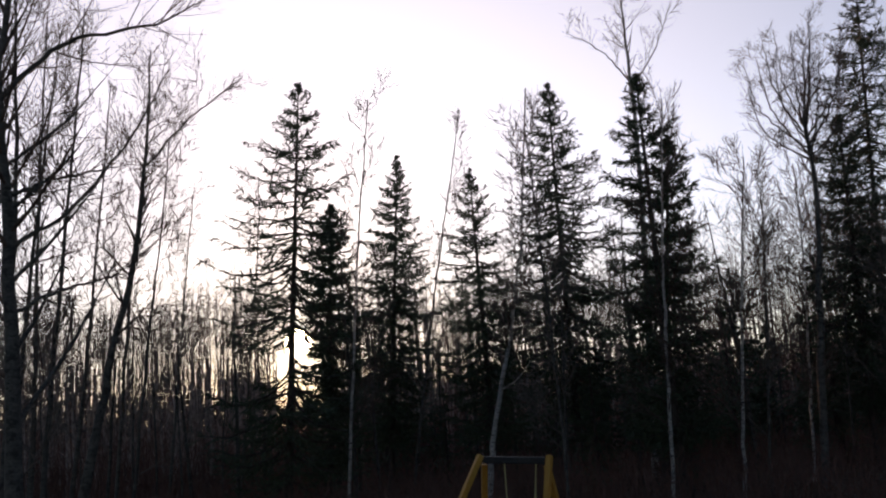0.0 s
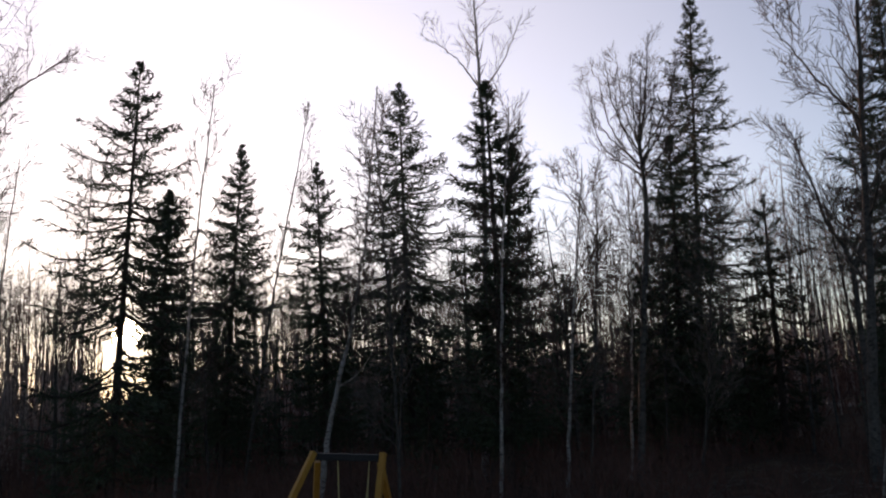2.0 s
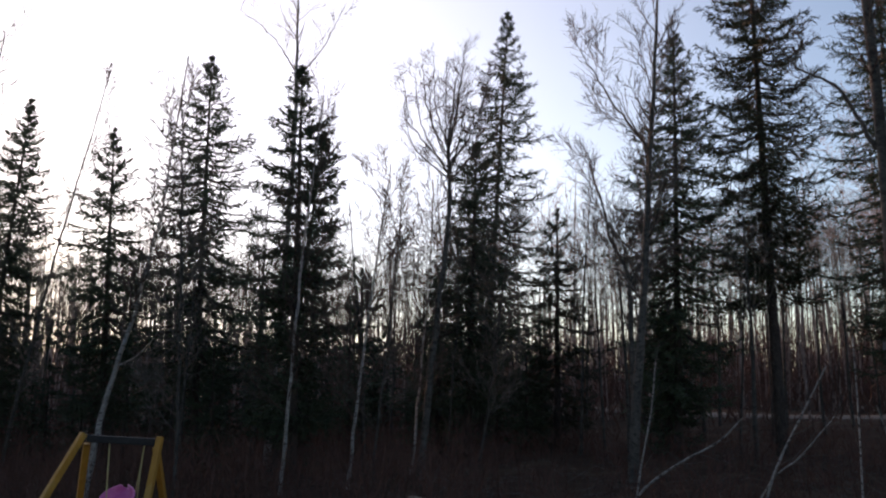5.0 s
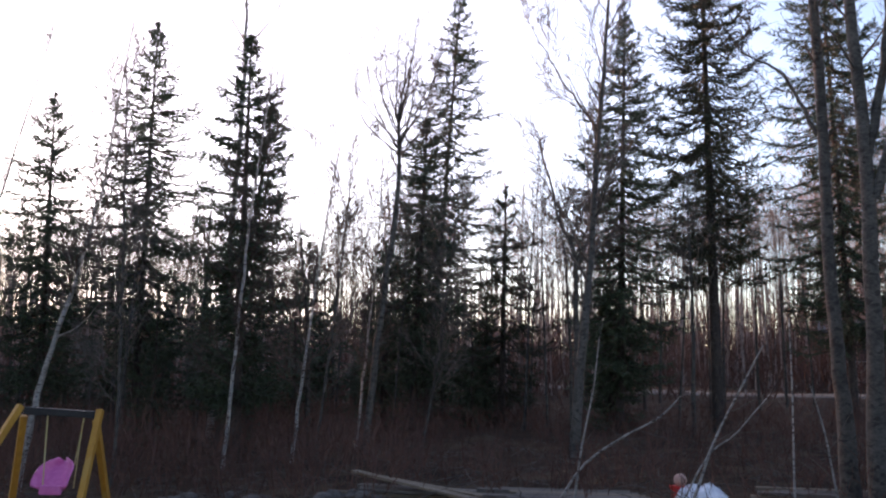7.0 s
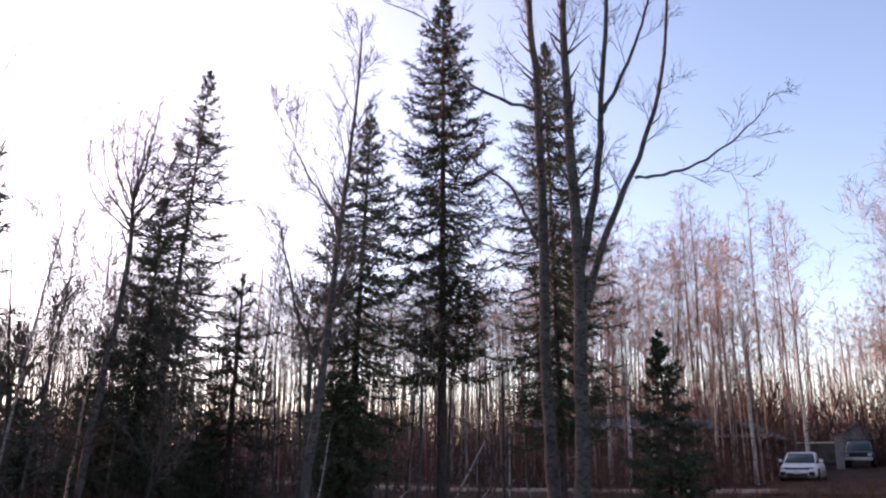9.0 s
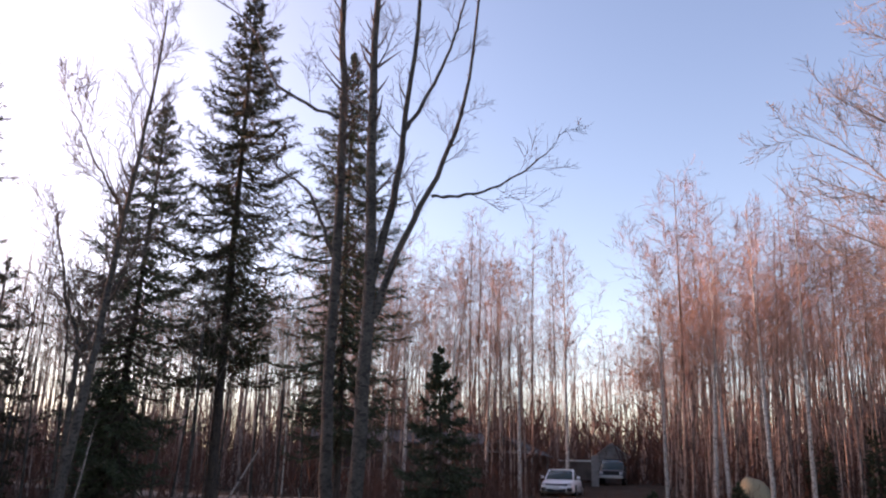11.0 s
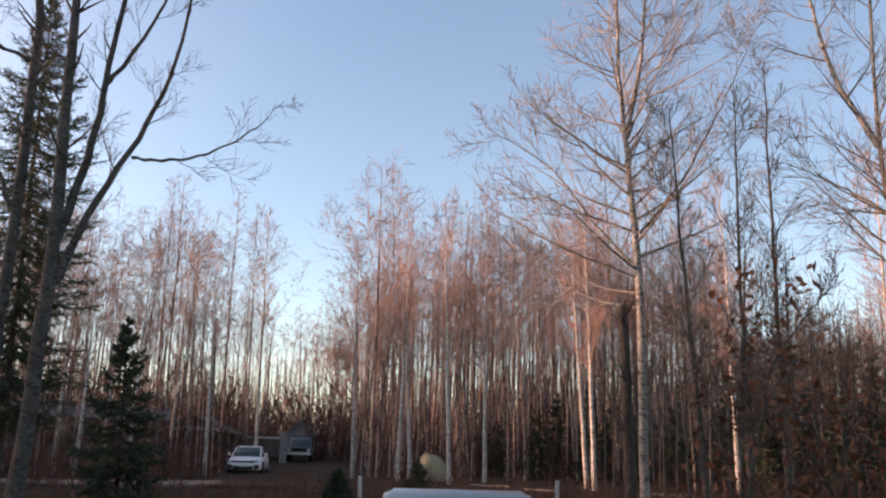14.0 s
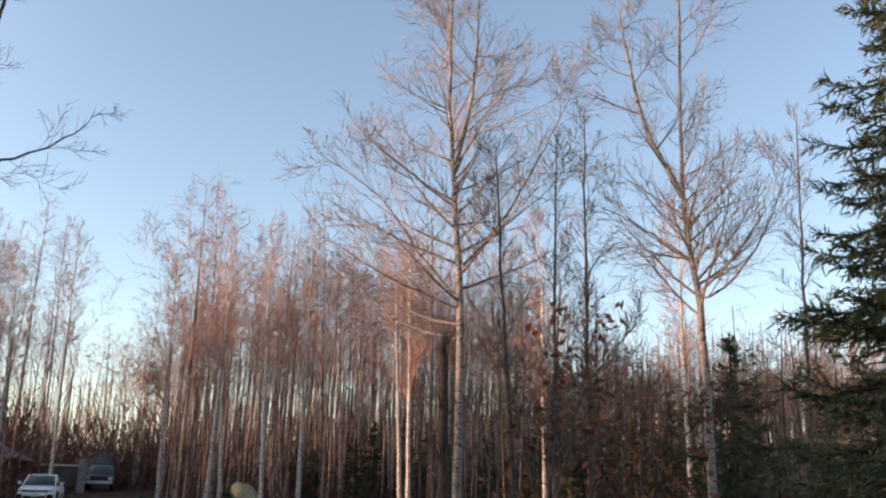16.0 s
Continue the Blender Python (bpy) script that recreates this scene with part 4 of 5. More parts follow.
def leaf_bush(x, y, h, label):
    """A shrub that keeps its withered leaves."""
    root = bare_tree("beech_bush", [([(x, y, slope(x, y)), (x, y - 0.1, slope(x, y) + h * 0.5), (x, y - 0.3, slope(x, y) + h)], 0.05, 0.01),
                                    ([(x, y, slope(x, y) + 0.4), (x, y - 0.6, slope(x, y) + h * 0.6), (x, y - 1.7, slope(x, y) + h * 0.9)], 0.03, 0.006),
                                    ([(x, y, slope(x, y) + 0.6), (x, y + 0.4, slope(x, y) + h * 0.5), (x, y + 0.8, slope(x, y) + h * 0.8)], 0.03, 0.006)],
                     label, BARK_ASPEN_SHADED, TWIG, 1.1, 0.15, 16, 6, 3, group="bushes")
    n = 400
    a = RNG.uniform(0, 2 * math.pi, n)
    z = h * RNG.beta(2.2, 2.0, n)
    rad = 1.35 * np.sqrt(RNG.uniform(0, 1, n)) * (1 - 0.4 * z / h)
    c = np.stack([0.6 * rad * np.cos(a), rad * np.sin(a) - 0.6 * z / h, z], 1)
    u, v = RNG.normal(size=(n, 3)), RNG.normal(size=(n, 3))
    u /= np.linalg.norm(u, axis=1, keepdims=True)
    v -= u * np.sum(u * v, 1, keepdims=True)
    v /= np.linalg.norm(v, axis=1, keepdims=True)
    w = np.cross(u, v)
    s = RNG.uniform(0.035, 0.075, n)[:, None]
    V = np.stack([c - u * s * 1.5, c + v * s * 0.8 + w * s * 0.4, c + u * s * 1.5, c - v * s * 0.8 + w * s * 0.4], 1).reshape(-1, 3)
    F = np.arange(n * 4).reshape(n, 4)
    link("withered_leaves", np_mesh("leaves", V, F), LEAF_DEAD, root, "curled red-brown leaves")


leaf_bush(15.7, -0.6, 5.0, "slender bush hung with withered red-brown leaves")
leaf_bush(16.6, -2.2, 3.6, "low bush hung with withered red-brown leaves")


# ---- the swing ----
def swing_set():
    gx, gy = 0.80, 9.42
    g = slope(gx, gy)
    root = thing("swing_set", Matrix.Translation((gx, gy, g)), "small yellow wooden A-frame swing with a black top bar", "swing")
    L, R = Vector((-0.29, 0.0, 1.51)), Vector((0.31, -0.02, 1.46))
    part("top_bar", beam(bmesh.new(), L + Vector((-0.02, 0, -0.05)), R + Vector((0.02, 0, -0.05)), 0.09, 0.07), BLACK, root, "black top bar")
    for end, out in ((L, -0.27), (R, 0.27)):
        foot = Vector((end.x - 0.52 + out, end.y - 0.48, 0.0))
        back = Vector((end.x + 0.08 + out * 0.75, end.y + 0.55, 0.0))
        side = Vector((0.05 if out > 0 else -0.05, -0.04, 0.0))
        part("leg", beam(bmesh.new(), end + side, foot + side, 0.06, 0.06), YELLOW, root)
        part("leg", beam(bmesh.new(), end - Vector((0, 0, 0.10)) + side * 0.4 + Vector((0, 0.08, 0)), back, 0.06, 0.06), YELLOW, root)
    # ropes and moulded seat
    sx, sy, sz = 0.03, 0.16, 0.77
    for dx in (-0.13, 0.13):
        top = Vector((dx * 1.25 + 0.06, 0, 1.42))
        for k in (-0.05, 0.13):
            me = tube_mesh("rope", [top, (top.x * 0.6 + (sx + dx * 1.05) * 0.4, top.y * 0.6 + (sy + k) * 0.4, 1.18), (sx + dx * 1.05, sy + k, sz + (0.14 if k > 0 else -0.06))], [0.007] * 3, 8, 6)
            link("rope", me, ROPE, root)
    bm = bmesh.new()
    rows_, cols = 14, 9
    grid = []
    for i in range(rows_):
        u = i / (rows_ - 1)
        a = u * 1.75
        for j in range(cols):
            v = j / (cols - 1) * 2 - 1
            w = 0.185 * math.sqrt(max(0.05, 1 - (2 * u - 1.1) ** 4 * 0.8))
            curl = 0.10 * v ** 4
            y = 0.16 - 0.30 * math.sin(min(a, 1.57)) * (1 - u * 0.2) + 0.0
            z = 0.18 - 0.36 * u + 0.10 * u ** 4
            p = Matrix.Rotation(radians(-28), 3, "Z") @ Vector((v * w, y - curl, 0))
            grid.append(bm.verts.new((sx + p.x, sy + p.y, sz + z + curl * 0.5)))
    for i in range(rows_ - 1):
        for j in range(cols - 1):
            a = i * cols + j
            bm.faces.new((grid[a], grid[a + 1], grid[a + cols + 1], grid[a + cols]))
    bmesh.ops.recalc_face_normals(bm, faces=bm.faces)
    bmesh.ops.solidify(bm, geom=bm.faces[:], thickness=0.016)
    seat = part("seat", bm, PINK, root, "moulded pink plastic bucket seat", True)
    bm = box(bmesh.new(), (0.22, 0.03, 0.09), pose(sx - 0.07, sy - 0.12, sz - 0.06, 0, 0, -28), 0.012)
    part("guard", bm, PINK, seat)


swing_set()


# ---- building scraps along the yard's edge ----
def plank_pile(x, y, turn, n, layers, size, label, material):
    root = thing("plank_pile", pose(x, y, slope(x, y), 0, 0, turn), label, "planks")
    for k in range(layers):
        for i in range(n):
            l = size[0] * random.uniform(0.8, 1.0)
            m = pose(random.uniform(-0.25, 0.25), (i - (n - 1) / 2) * (size[1] + 0.015) + random.uniform(-0.02, 0.02), size[2] * (k + 0.5) + k * 0.012 - 0.01, 0, 0, random.uniform(-2.5, 2.5))
            part("plank", box(bmesh.new(), (l, size[1], size[2]), m, 0.004), material if (i + k) % 4 else LUMBER_TAN, root)


plank_pile(6.99, 10.25, -36, 6, 2, (2.15, 0.16, 0.045), "low stack of weathered grey planks on the ground", LUMBER)
plank_pile(5.8, 11.5, -42, 3, 2, (2.9, 0.14, 0.045), "loose weathered boards lying on a heap", LUMBER)
plank_pile(10.0, 8.6, -40, 4, 2, (1.9, 0.15, 0.04), "few grey boards lying in the brush", LUMBER)


def loose_board(a, b, label):
    root = thing("board", Matrix.Translation(a), label, "board")
    part("plank", beam(bmesh.new(), (0, 0, 0), Vector(b) - Vector(a), 0.14, 0.04), LUMBER_TAN, root)


g5 = slope(5.6, 12)
loose_board((4.75, 12.45, g5 + 0.30), (5.95, 10.5, g5 + 0.05), "long weathered board propped on a heap")
loose_board((4.95, 12.25, g5 + 0.25), (6.25, 10.6, g5 + 0.05), "long weathered board propped on a heap")


def rubble(x, y, n, spread, label):
    root = thing("rubble_heap", Matrix.Translation((x, y, slope(x, y))), label, "rubble")
    for i in range(n):
        bm = bmesh.new()
        bmesh.ops.create_icosphere(bm, subdivisions=2, radius=1.0)
        s = Vector((random.uniform(0.06, 0.17), random.uniform(0.05, 0.12), random.uniform(0.03, 0.07)))
        off = Vector((random.uniform(-1, 1) * spread, random.uniform(-1, 1) * spread * 0.5, 0))
        for v in bm.verts:
            k = 1 + 0.55 * noise.noise(v.co * 1.9 + Vector((i * 3.1, x, y)))
            v.co = Vector((v.co.x * s.x * k, v.co.y * s.y * k, v.co.z * s.z * k + s.z * 0.7)) + off
        part("stone", bm, STONE, root, smooth=True)


rubble(4.6, 12.1, 18, 0.45, "heap of grey stones and broken blocks")
rubble(2.6, 12.9, 7, 0.9, "scattered grey stones in the litter")


def sack(x, y):
    root = thing("sack", pose(x, y, slope(x, y), 0, 0, -35), "crumpled white plastic sack lying on the ground", "sack")
    bm = bmesh.new()
    bmesh.ops.create_grid(bm, x_segments=28, y_segments=18, size=1.0)
    for v in bm.verts:
        r = max(abs(v.co.x), abs(v.co.y))
        h = 0.24 * (1 - r ** 3) * (0.7 + 0.6 * noise.noise((v.co.x * 2.2, v.co.y * 2.2, 5))) + 0.035 * noise.noise((v.co.x * 7, v.co.y * 7, 2)) * (1 - r ** 2)
        v.co = Vector((v.co.x * 0.36, v.co.y * 0.24, max(h, -0.01) + 0.02))
    bmesh.ops.solidify(bm, geom=bm.faces[:], thickness=0.01)
    part("cloth", bm, BAG, root, smooth=False)


sack(8.43, 9.41)


def toy_pail(x, y):
    root = thing("toy_pail", pose(x, y, slope(x, y)), "small red plastic toy pail", "toy")
    bm = bmesh.new()
    bmesh.ops.create_cone(bm, cap_ends=True, segments=20, radius1=0.07, radius2=0.09, depth=0.20, matrix=Matrix.Translation((0, 0, 0.10)))
    part("pail", bm, RED, root)
    bm = bmesh.new()
    bmesh.ops.create_cone(bm, cap_ends=False, segments=20, radius1=0.096, radius2=0.096, depth=0.025, matrix=Matrix.Translation((0, 0, 0.19)))
    part("rim", bm, RED, root)


def ball(x, y, z):
    root = thing("ball", pose(x, y, z), "dull tan ball resting on a red pail", "ball")
    bm = bmesh.new()
    bmesh.ops.create_uvsphere(bm, u_segments=24, v_segments=14, radius=0.085)
    part("shell", bm, TAN, root, smooth=True)


toy_pail(8.20, 9.60)
ball(8.24, 9.58, slope(8.20, 9.60) + 0.27)


def pole(points, r, label):
    b = Vector(points[0])
    root = thing("fallen_pole", Matrix.Translation(b), label, "pole", "fallen poles")
    pts = [Vector(p) - b for p in points]
    P, R = line(pts, np.linspace(r, r * 0.4, len(pts)), 12)
    link("stem", np_mesh("stem", *tubes([(P, R)], 7), smooth=True), BARK_BIRCH, root)
    P1, R1, _, _ = grow(P, R, 7, 0.35, 1.0, 40, lambda t, i_: 0.55 - 0.2 * t, 4, 0.05, 0.1, 0.45, rmin=0.004)
    for q in range(len(P1)):
        link("twig", np_mesh("twig", *tubes([(P1[q:q + 1], R1[q:q + 1])], 4)), TWIG_GREY, root)


pole([(6.62, 9.97, 0.25), (6.89, 9.79, 0.75), (7.30, 9.52, 1.11), (7.67, 9.25, 1.36), (7.89, 9.08, 1.64)], 0.020, "thin pale birch pole slanting over the brush")
pole([(7.28, 8.30, 0.25), (7.40, 8.19, 0.70), (7.53, 8.07, 1.18), (7.75, 7.88, 1.74), (7.94, 7.70, 2.23)], 0.020, "thin pale birch pole leaning up from the ground")
pole([(7.20, 8.42, 0.25), (7.46, 8.13, 0.99), (7.69, 7.93, 1.24), (7.88, 7.76, 1.54), (7.98, 7.67, 1.69)], 0.012, "thin broken pole slanting beside another")
pole([(8.84, 8.24, 0.26), (8.84, 8.23, 0.80), (8.85, 8.21, 1.73), (8.85, 8.21, 2.61)], 0.016, "thin upright dead sapling in the brush")
pole([(8.46, 7.18, 0.26), (8.41, 7.23, 0.73), (8.35, 7.29, 1.33), (8.27, 7.38, 1.81)], 0.016, "thin bent dead sapling in the brush")
pole([(6.80, 9.86, 0.22), (6.88, 9.80, 0.93), (7.02, 9.71, 1.70), (7.09, 9.66, 2.35)], 0.018, "thin upright dead sapling in the brush")


def litter(n, a0, a1, d0, d1, label):
    """Fallen sticks and dead stalks that lie criss-cross on the ground."""
    spots = scatter(n, a0, a1, d0, d1, open_ground)
    base = np.array([(x, y, slope(x, y) + 0.04) for x, y in spots])
    turn, tilt = RNG.uniform(0, 2 * math.pi, n), np.abs(RNG.normal(0, 0.22, n))
    size = RNG.uniform(0.25, 1.1, n)
    d = np.stack([np.cos(turn) * np.cos(tilt), np.sin(turn) * np.cos(tilt), np.sin(tilt)], 1) * size[:, None]
    mid = base + d * 0.5 + RNG.normal(0, 0.04, base.shape) + np.array([[0, 0, 0.03]])
    P = np.stack([base, mid, base + d], 1)
    R = RNG.uniform(0.004, 0.010, (n, 1)) * np.array([[1.0, 0.8, 0.4]])
    tagged(link("fallen_sticks", np_mesh("fallen_sticks", *tubes([(P, R)], 4)), TWIG_GREY), label, "sticks", kind="stuff")


litter(900, -20, 64, 10.5, 20, "dead sticks and stalks strewn over the litter")


# ---- vehicles ----
def loft(sections, close=True):
    """A closed skin through rings of equal length."""
    bm = bmesh.new()
    rings = [[bm.verts.new(p) for p in s] for s in sections]
    k = len(rings[0])
    for a, b in zip(rings, rings[1:]):
        for i in range(k):
            bm.faces.new((a[i], a[(i + 1) % k], b[(i + 1) % k], b[i]))
    if close:
        bm.faces.new(rings[0])
        bm.faces.new(rings[-1][::-1])
    bmesh.ops.recalc_face_normals(bm, faces=bm.faces)
    return bm


def ring(x, w0, w1, z0, z1, r=0.10):
    """A rounded cross-section at x: half-widths below and above, heights."""
    r = min(r, (z1 - z0) * 0.4)
    half = [(w0 - r, z0), (w0, z0 + r), (w0 * 0.5 + w1 * 0.5 + 0.02, (z0 + z1) / 2), (w1, z1 - r), (w1 - r, z1)]
    return [(x, y, z) for y, z in half] + [(x, -y, z) for y, z in half[::-1]]


def wheel(root, x, y, r, w):
    tyre_bm = bmesh.new()
    q = pose(x, y, r, 90, 0, 0)
    bmesh.ops.create_cone(tyre_bm, cap_ends=True, segments=28, radius1=r, radius2=r, depth=w, matrix=q)
    bmesh.ops.bevel(tyre_bm, geom=[e for e in tyre_bm.edges if len(e.link_faces) == 2 and e.calc_face_angle() > 1.0], offset=0.03, segments=2, affect="EDGES")
    t = part("wheel", tyre_bm, RUBBER, root, "black rubber tyre", True)
    bm = bmesh.new()
    s = 1 if y > 0 else -1
    bmesh.ops.create_cone(bm, cap_ends=True, segments=20, radius1=r * 0.66, radius2=r * 0.60, depth=0.03, matrix=pose(x, y + s * (w / 2 + 0.004), r, 90, 0, 0))
    part("rim", bm, ALLOY, t, "alloy rim")


def car(name, m, label, paint, length=4.5, width=1.8, height=1.42, hatch=False, rack=False, category="car"):
    """A passenger car that faces +x."""
    root = thing(name, m, label, category)
    hl, hw, f = length / 2, width / 2, height / 1.42
    belt = 0.92 * f
    body = [ring(-hl, hw * 0.78, hw * 0.72, 0.42, 0.80 * f), ring(-hl + 0.15, hw * 0.92, hw * 0.84, 0.26, belt), ring(-hl + 0.8, hw * 0.99, hw * 0.93, 0.20, belt + 0.02), ring(-0.3, hw, hw * 0.95, 0.19, belt),
            ring(0.55, hw, hw * 0.94, 0.19, belt - 0.01), ring(1.0, hw * 0.99, hw * 0.92, 0.20, 0.90 * f), ring(hl - 0.65, hw * 0.97, hw * 0.88, 0.21, 0.82 * f), ring(hl - 0.2, hw * 0.92, hw * 0.80, 0.22, 0.74 * f), ring(hl, hw * 0.78, hw * 0.68, 0.27, 0.62 * f)]
    shell = part("body", loft(body), paint, root, smooth=True)
    top = height - 0.02
    back = -hl + (0.25 if hatch else 0.75)
    cabin = [ring(back, hw * 0.80, hw * 0.76, belt - 0.05, belt + 0.05, 0.03), ring(back + 0.55, hw * 0.86, hw * 0.66, belt - 0.05, top - 0.06, 0.06), ring(-0.35, hw * 0.88, hw * 0.67, belt - 0.05, top, 0.06), ring(0.25, hw * 0.88, hw * 0.66, belt - 0.05, top - 0.02, 0.06),
             ring(1.12, hw * 0.84, hw * 0.76, belt - 0.08, belt - 0.01, 0.03)]
    part("windows", loft(cabin), GLASS_CAR, root, "dark tinted side glass and windscreen", True)
    roof = [ring(back + 0.45, hw * 0.60, hw * 0.58, top - 0.10, top - 0.03, 0.03), ring(-0.35, hw * 0.68, hw * 0.62, top - 0.05, top + 0.02, 0.03), ring(0.30, hw * 0.67, hw * 0.60, top - 0.07, top + 0.0, 0.03)]
    part("roof", loft(roof), paint, root, smooth=True)
    for s in (1, -1):
        part("pillar", beam(bmesh.new(), (0.28, s * hw * 0.655, top - 0.03), (1.12, s * hw * 0.79, belt - 0.02), 0.05, 0.05), paint, root)
        part("headlight", box(bmesh.new(), (0.16, 0.40, 0.10), pose(hl - 0.13, s * hw * 0.60, 0.66 * f, 0, 8, -s * 18), 0.03), LAMP_CLEAR, root, "clear headlight")
        part("fog_lamp_recess", box(bmesh.new(), (0.14, 0.34, 0.20), pose(hl - 0.05, s * hw * 0.66, 0.39, 0, 0, -s * 14), 0.03), TRIM_BLACK, root, "black corner vent")
        mirror = part("mirror", box(bmesh.new(), (0.12, 0.18, 0.13), pose(0.78, s * (hw * 0.97 + 0.05), belt + 0.08), 0.03), paint, root)
        part("mirror_glass", box(bmesh.new(), (0.01, 0.15, 0.10), pose(0.715, s * (hw * 0.97 + 0.05), belt + 0.08), 0.003), GLASS_CAR, mirror)
        part("tail_light", box(bmesh.new(), (0.08, 0.38, 0.12), pose(-hl + 0.06, s * hw * 0.58, 0.76 * f, 0, 0, s * 10), 0.02), RED, root)
        part("sill", box(bmesh.new(), (1.7, 0.06, 0.08), pose(0, s * hw * 0.97, 0.22), 0.015), TRIM_BLACK, root)
        for x in (hl - 0.88, -hl + 0.92):
            wheel(root, x, s * (hw - 0.10), 0.325 * f, 0.21)
        if rack:
            part("roof_rail", beam(bmesh.new(), (back + 0.5, s * hw * 0.60, top + 0.06), (0.2, s * hw * 0.60, top + 0.06), 0.035, 0.03), TRIM_BLACK, root)
    part("grille", box(bmesh.new(), (0.14, 1.10, 0.17), pose(hl - 0.07, 0, 0.585 * f, 0, 6, 0), 0.03), TRIM_BLACK, root, "black grille")
    part("lower_intake", box(bmesh.new(), (0.12, 0.95, 0.17), pose(hl - 0.02, 0, 0.34, 0, 0, 0), 0.03), TRIM_BLACK, root)
    part("number_plate", box(bmesh.new(), (0.012, 0.30, 0.15), pose(hl + 0.035, 0, 0.46), 0.004), PLATE, root)
    part("wiper", beam(bmesh.new(), (1.03, -0.5, belt + 0.03), (0.98, 0.25, belt + 0.07), 0.015, 0.015, 0.003), TRIM_BLACK, root)
    return root


def heading(x, y, tx, ty):
    return math.degrees(math.atan2(ty - y, tx - x))


car("white_car", pose(42.9, 22.0, slope(42.9, 22.0) - 0.08, 0, 0, heading(42.9, 22.0, 0.7, 0.1) - 7), "white parked saloon car with a black grille", PAINT_WHITE)


def pickup(m):
    root = thing("pickup_truck", m, "dark parked pickup truck before a white shed", "truck")
    body = [ring(-2.6, 0.90, 0.90, 0.55, 1.02), ring(-0.6, 0.93, 0.92, 0.50, 1.05), ring(0.9, 0.93, 0.91, 0.50, 1.08), ring(2.2, 0.92, 0.86, 0.52, 1.02), ring(2.6, 0.86, 0.80, 0.55, 0.95)]
    part("body", loft(body), PAINT_DARK, root, smooth=True)
    cab = [ring(-0.75, 0.86, 0.74, 1.0, 1.72), ring(0.5, 0.87, 0.74, 1.0, 1.78), ring(1.15, 0.86, 0.80, 1.0, 1.10, 0.03)]
    part("cab", loft(cab), GLASS_CAR, root, "dark cab glass", True)
    part("roof", loft([ring(-0.72, 0.75, 0.70, 1.68, 1.78, 0.03), ring(0.45, 0.75, 0.70, 1.72, 1.82, 0.03)]), PAINT_DARK, root, smooth=True)
    part("bumper", box(bmesh.new(), (0.14, 1.75, 0.22), pose(2.66, 0, 0.56), 0.03), ALLOY, root, "dull metal bumper")
    part("grille", box(bmesh.new(), (0.06, 1.1, 0.26), pose(2.61, 0, 0.82), 0.02), TRIM_BLACK, root)
    for s in (1, -1):
        part("headlight", box(bmesh.new(), (0.06, 0.24, 0.20), pose(2.60, s * 0.70, 0.82), 0.02), LAMP_CLEAR, root)
        part("bed_side", box(bmesh.new(), (1.85, 0.08, 0.42), pose(-1.68, s * 0.88, 1.2), 0.02), PAINT_DARK, root)
        for x in (1.65, -1.6):
            wheel(root, x, s * 0.82, 0.38, 0.24)


px_, py_ = 63.6, 28.5
pickup(pose(px_, py_, slope(px_, py_) + 0.06, 0, 0, heading(px_, py_, 0.7, 0.1) - 3))


def rack_truck(m):
    """The silver pickup close by, of which the roof and the rack's posts show."""
    root = car("silver_truck", m, "silver parked truck with an upright rack behind its roof", PAINT_SILVER, 4.7, 1.85, 1.47, hatch=True, category="truck")
    for s in (1, -1):
        part("rack_post", beam(bmesh.new(), (-0.9, s * 0.77, 1.0), (-0.9, s * 0.79, 1.57), 0.018, 0.03), ALLOY, root, "metal rack post")


rx_, ry_ = 8.63, 2.14
rack_truck(pose(rx_, ry_, slope(rx_, ry_) + 0.01, 0, 0, heading(rx_, ry_, 0.7, 0.0) + 180))


# ---- buildings ----
def gable(root, w, d, h, rise, wall, roof, over=0.25):
    """Four walls and a gabled roof; the ridge runs along y."""
    t = 0.12
    part("wall", box(bmesh.new(), (t, d, h), pose(-w / 2 + t / 2, 0, h / 2)), wall, root)
    part("wall", box(bmesh.new(), (t, d, h), pose(w / 2 - t / 2, 0, h / 2)), wall, root)
    for s in (1, -1):
        y = s * (d / 2 - t / 2)
        bm = bmesh.new()
        pts = [(-w / 2 + t, 0), (w / 2 - t, 0), (w / 2 - t, h), (0, h + rise - 0.05), (-w / 2 + t, h)]
        a = [bm.verts.new((x, y - t / 2, z)) for x, z in pts]
        b = [bm.verts.new((x, y + t / 2, z)) for x, z in pts]
        bm.faces.new(a)
        bm.faces.new(b[::-1])
        for i in range(5):
            bm.faces.new((a[i], b[i], b[(i + 1) % 5], a[(i + 1) % 5]))
        bmesh.ops.recalc_face_normals(bm, faces=bm.faces)
        part("gable_wall", bm, wall, root)
    ang = math.degrees(math.atan2(rise, w / 2))
    half = math.hypot(w / 2, rise) + over
    for s in (1, -1):
        m = pose(0, 0, h + rise + 0.03) @ pose(0, 0, 0, 0, s * ang, 0) @ pose(s * half / 2, 0, 0)
        part("roof", box(bmesh.new(), (half, d + 2 * over, 0.09), m, 0.01), roof, root)


def window(root, m, w, h, material=WINDOW_GLASS):
    f = part("window", box(bmesh.new(), (w + 0.14, 0.05, h + 0.14), m), SIDING, root, "white window frame")
    part("pane", box(bmesh.new(), (w, 0.05, h), m @ pose(0, -0.012, 0)), material, f)


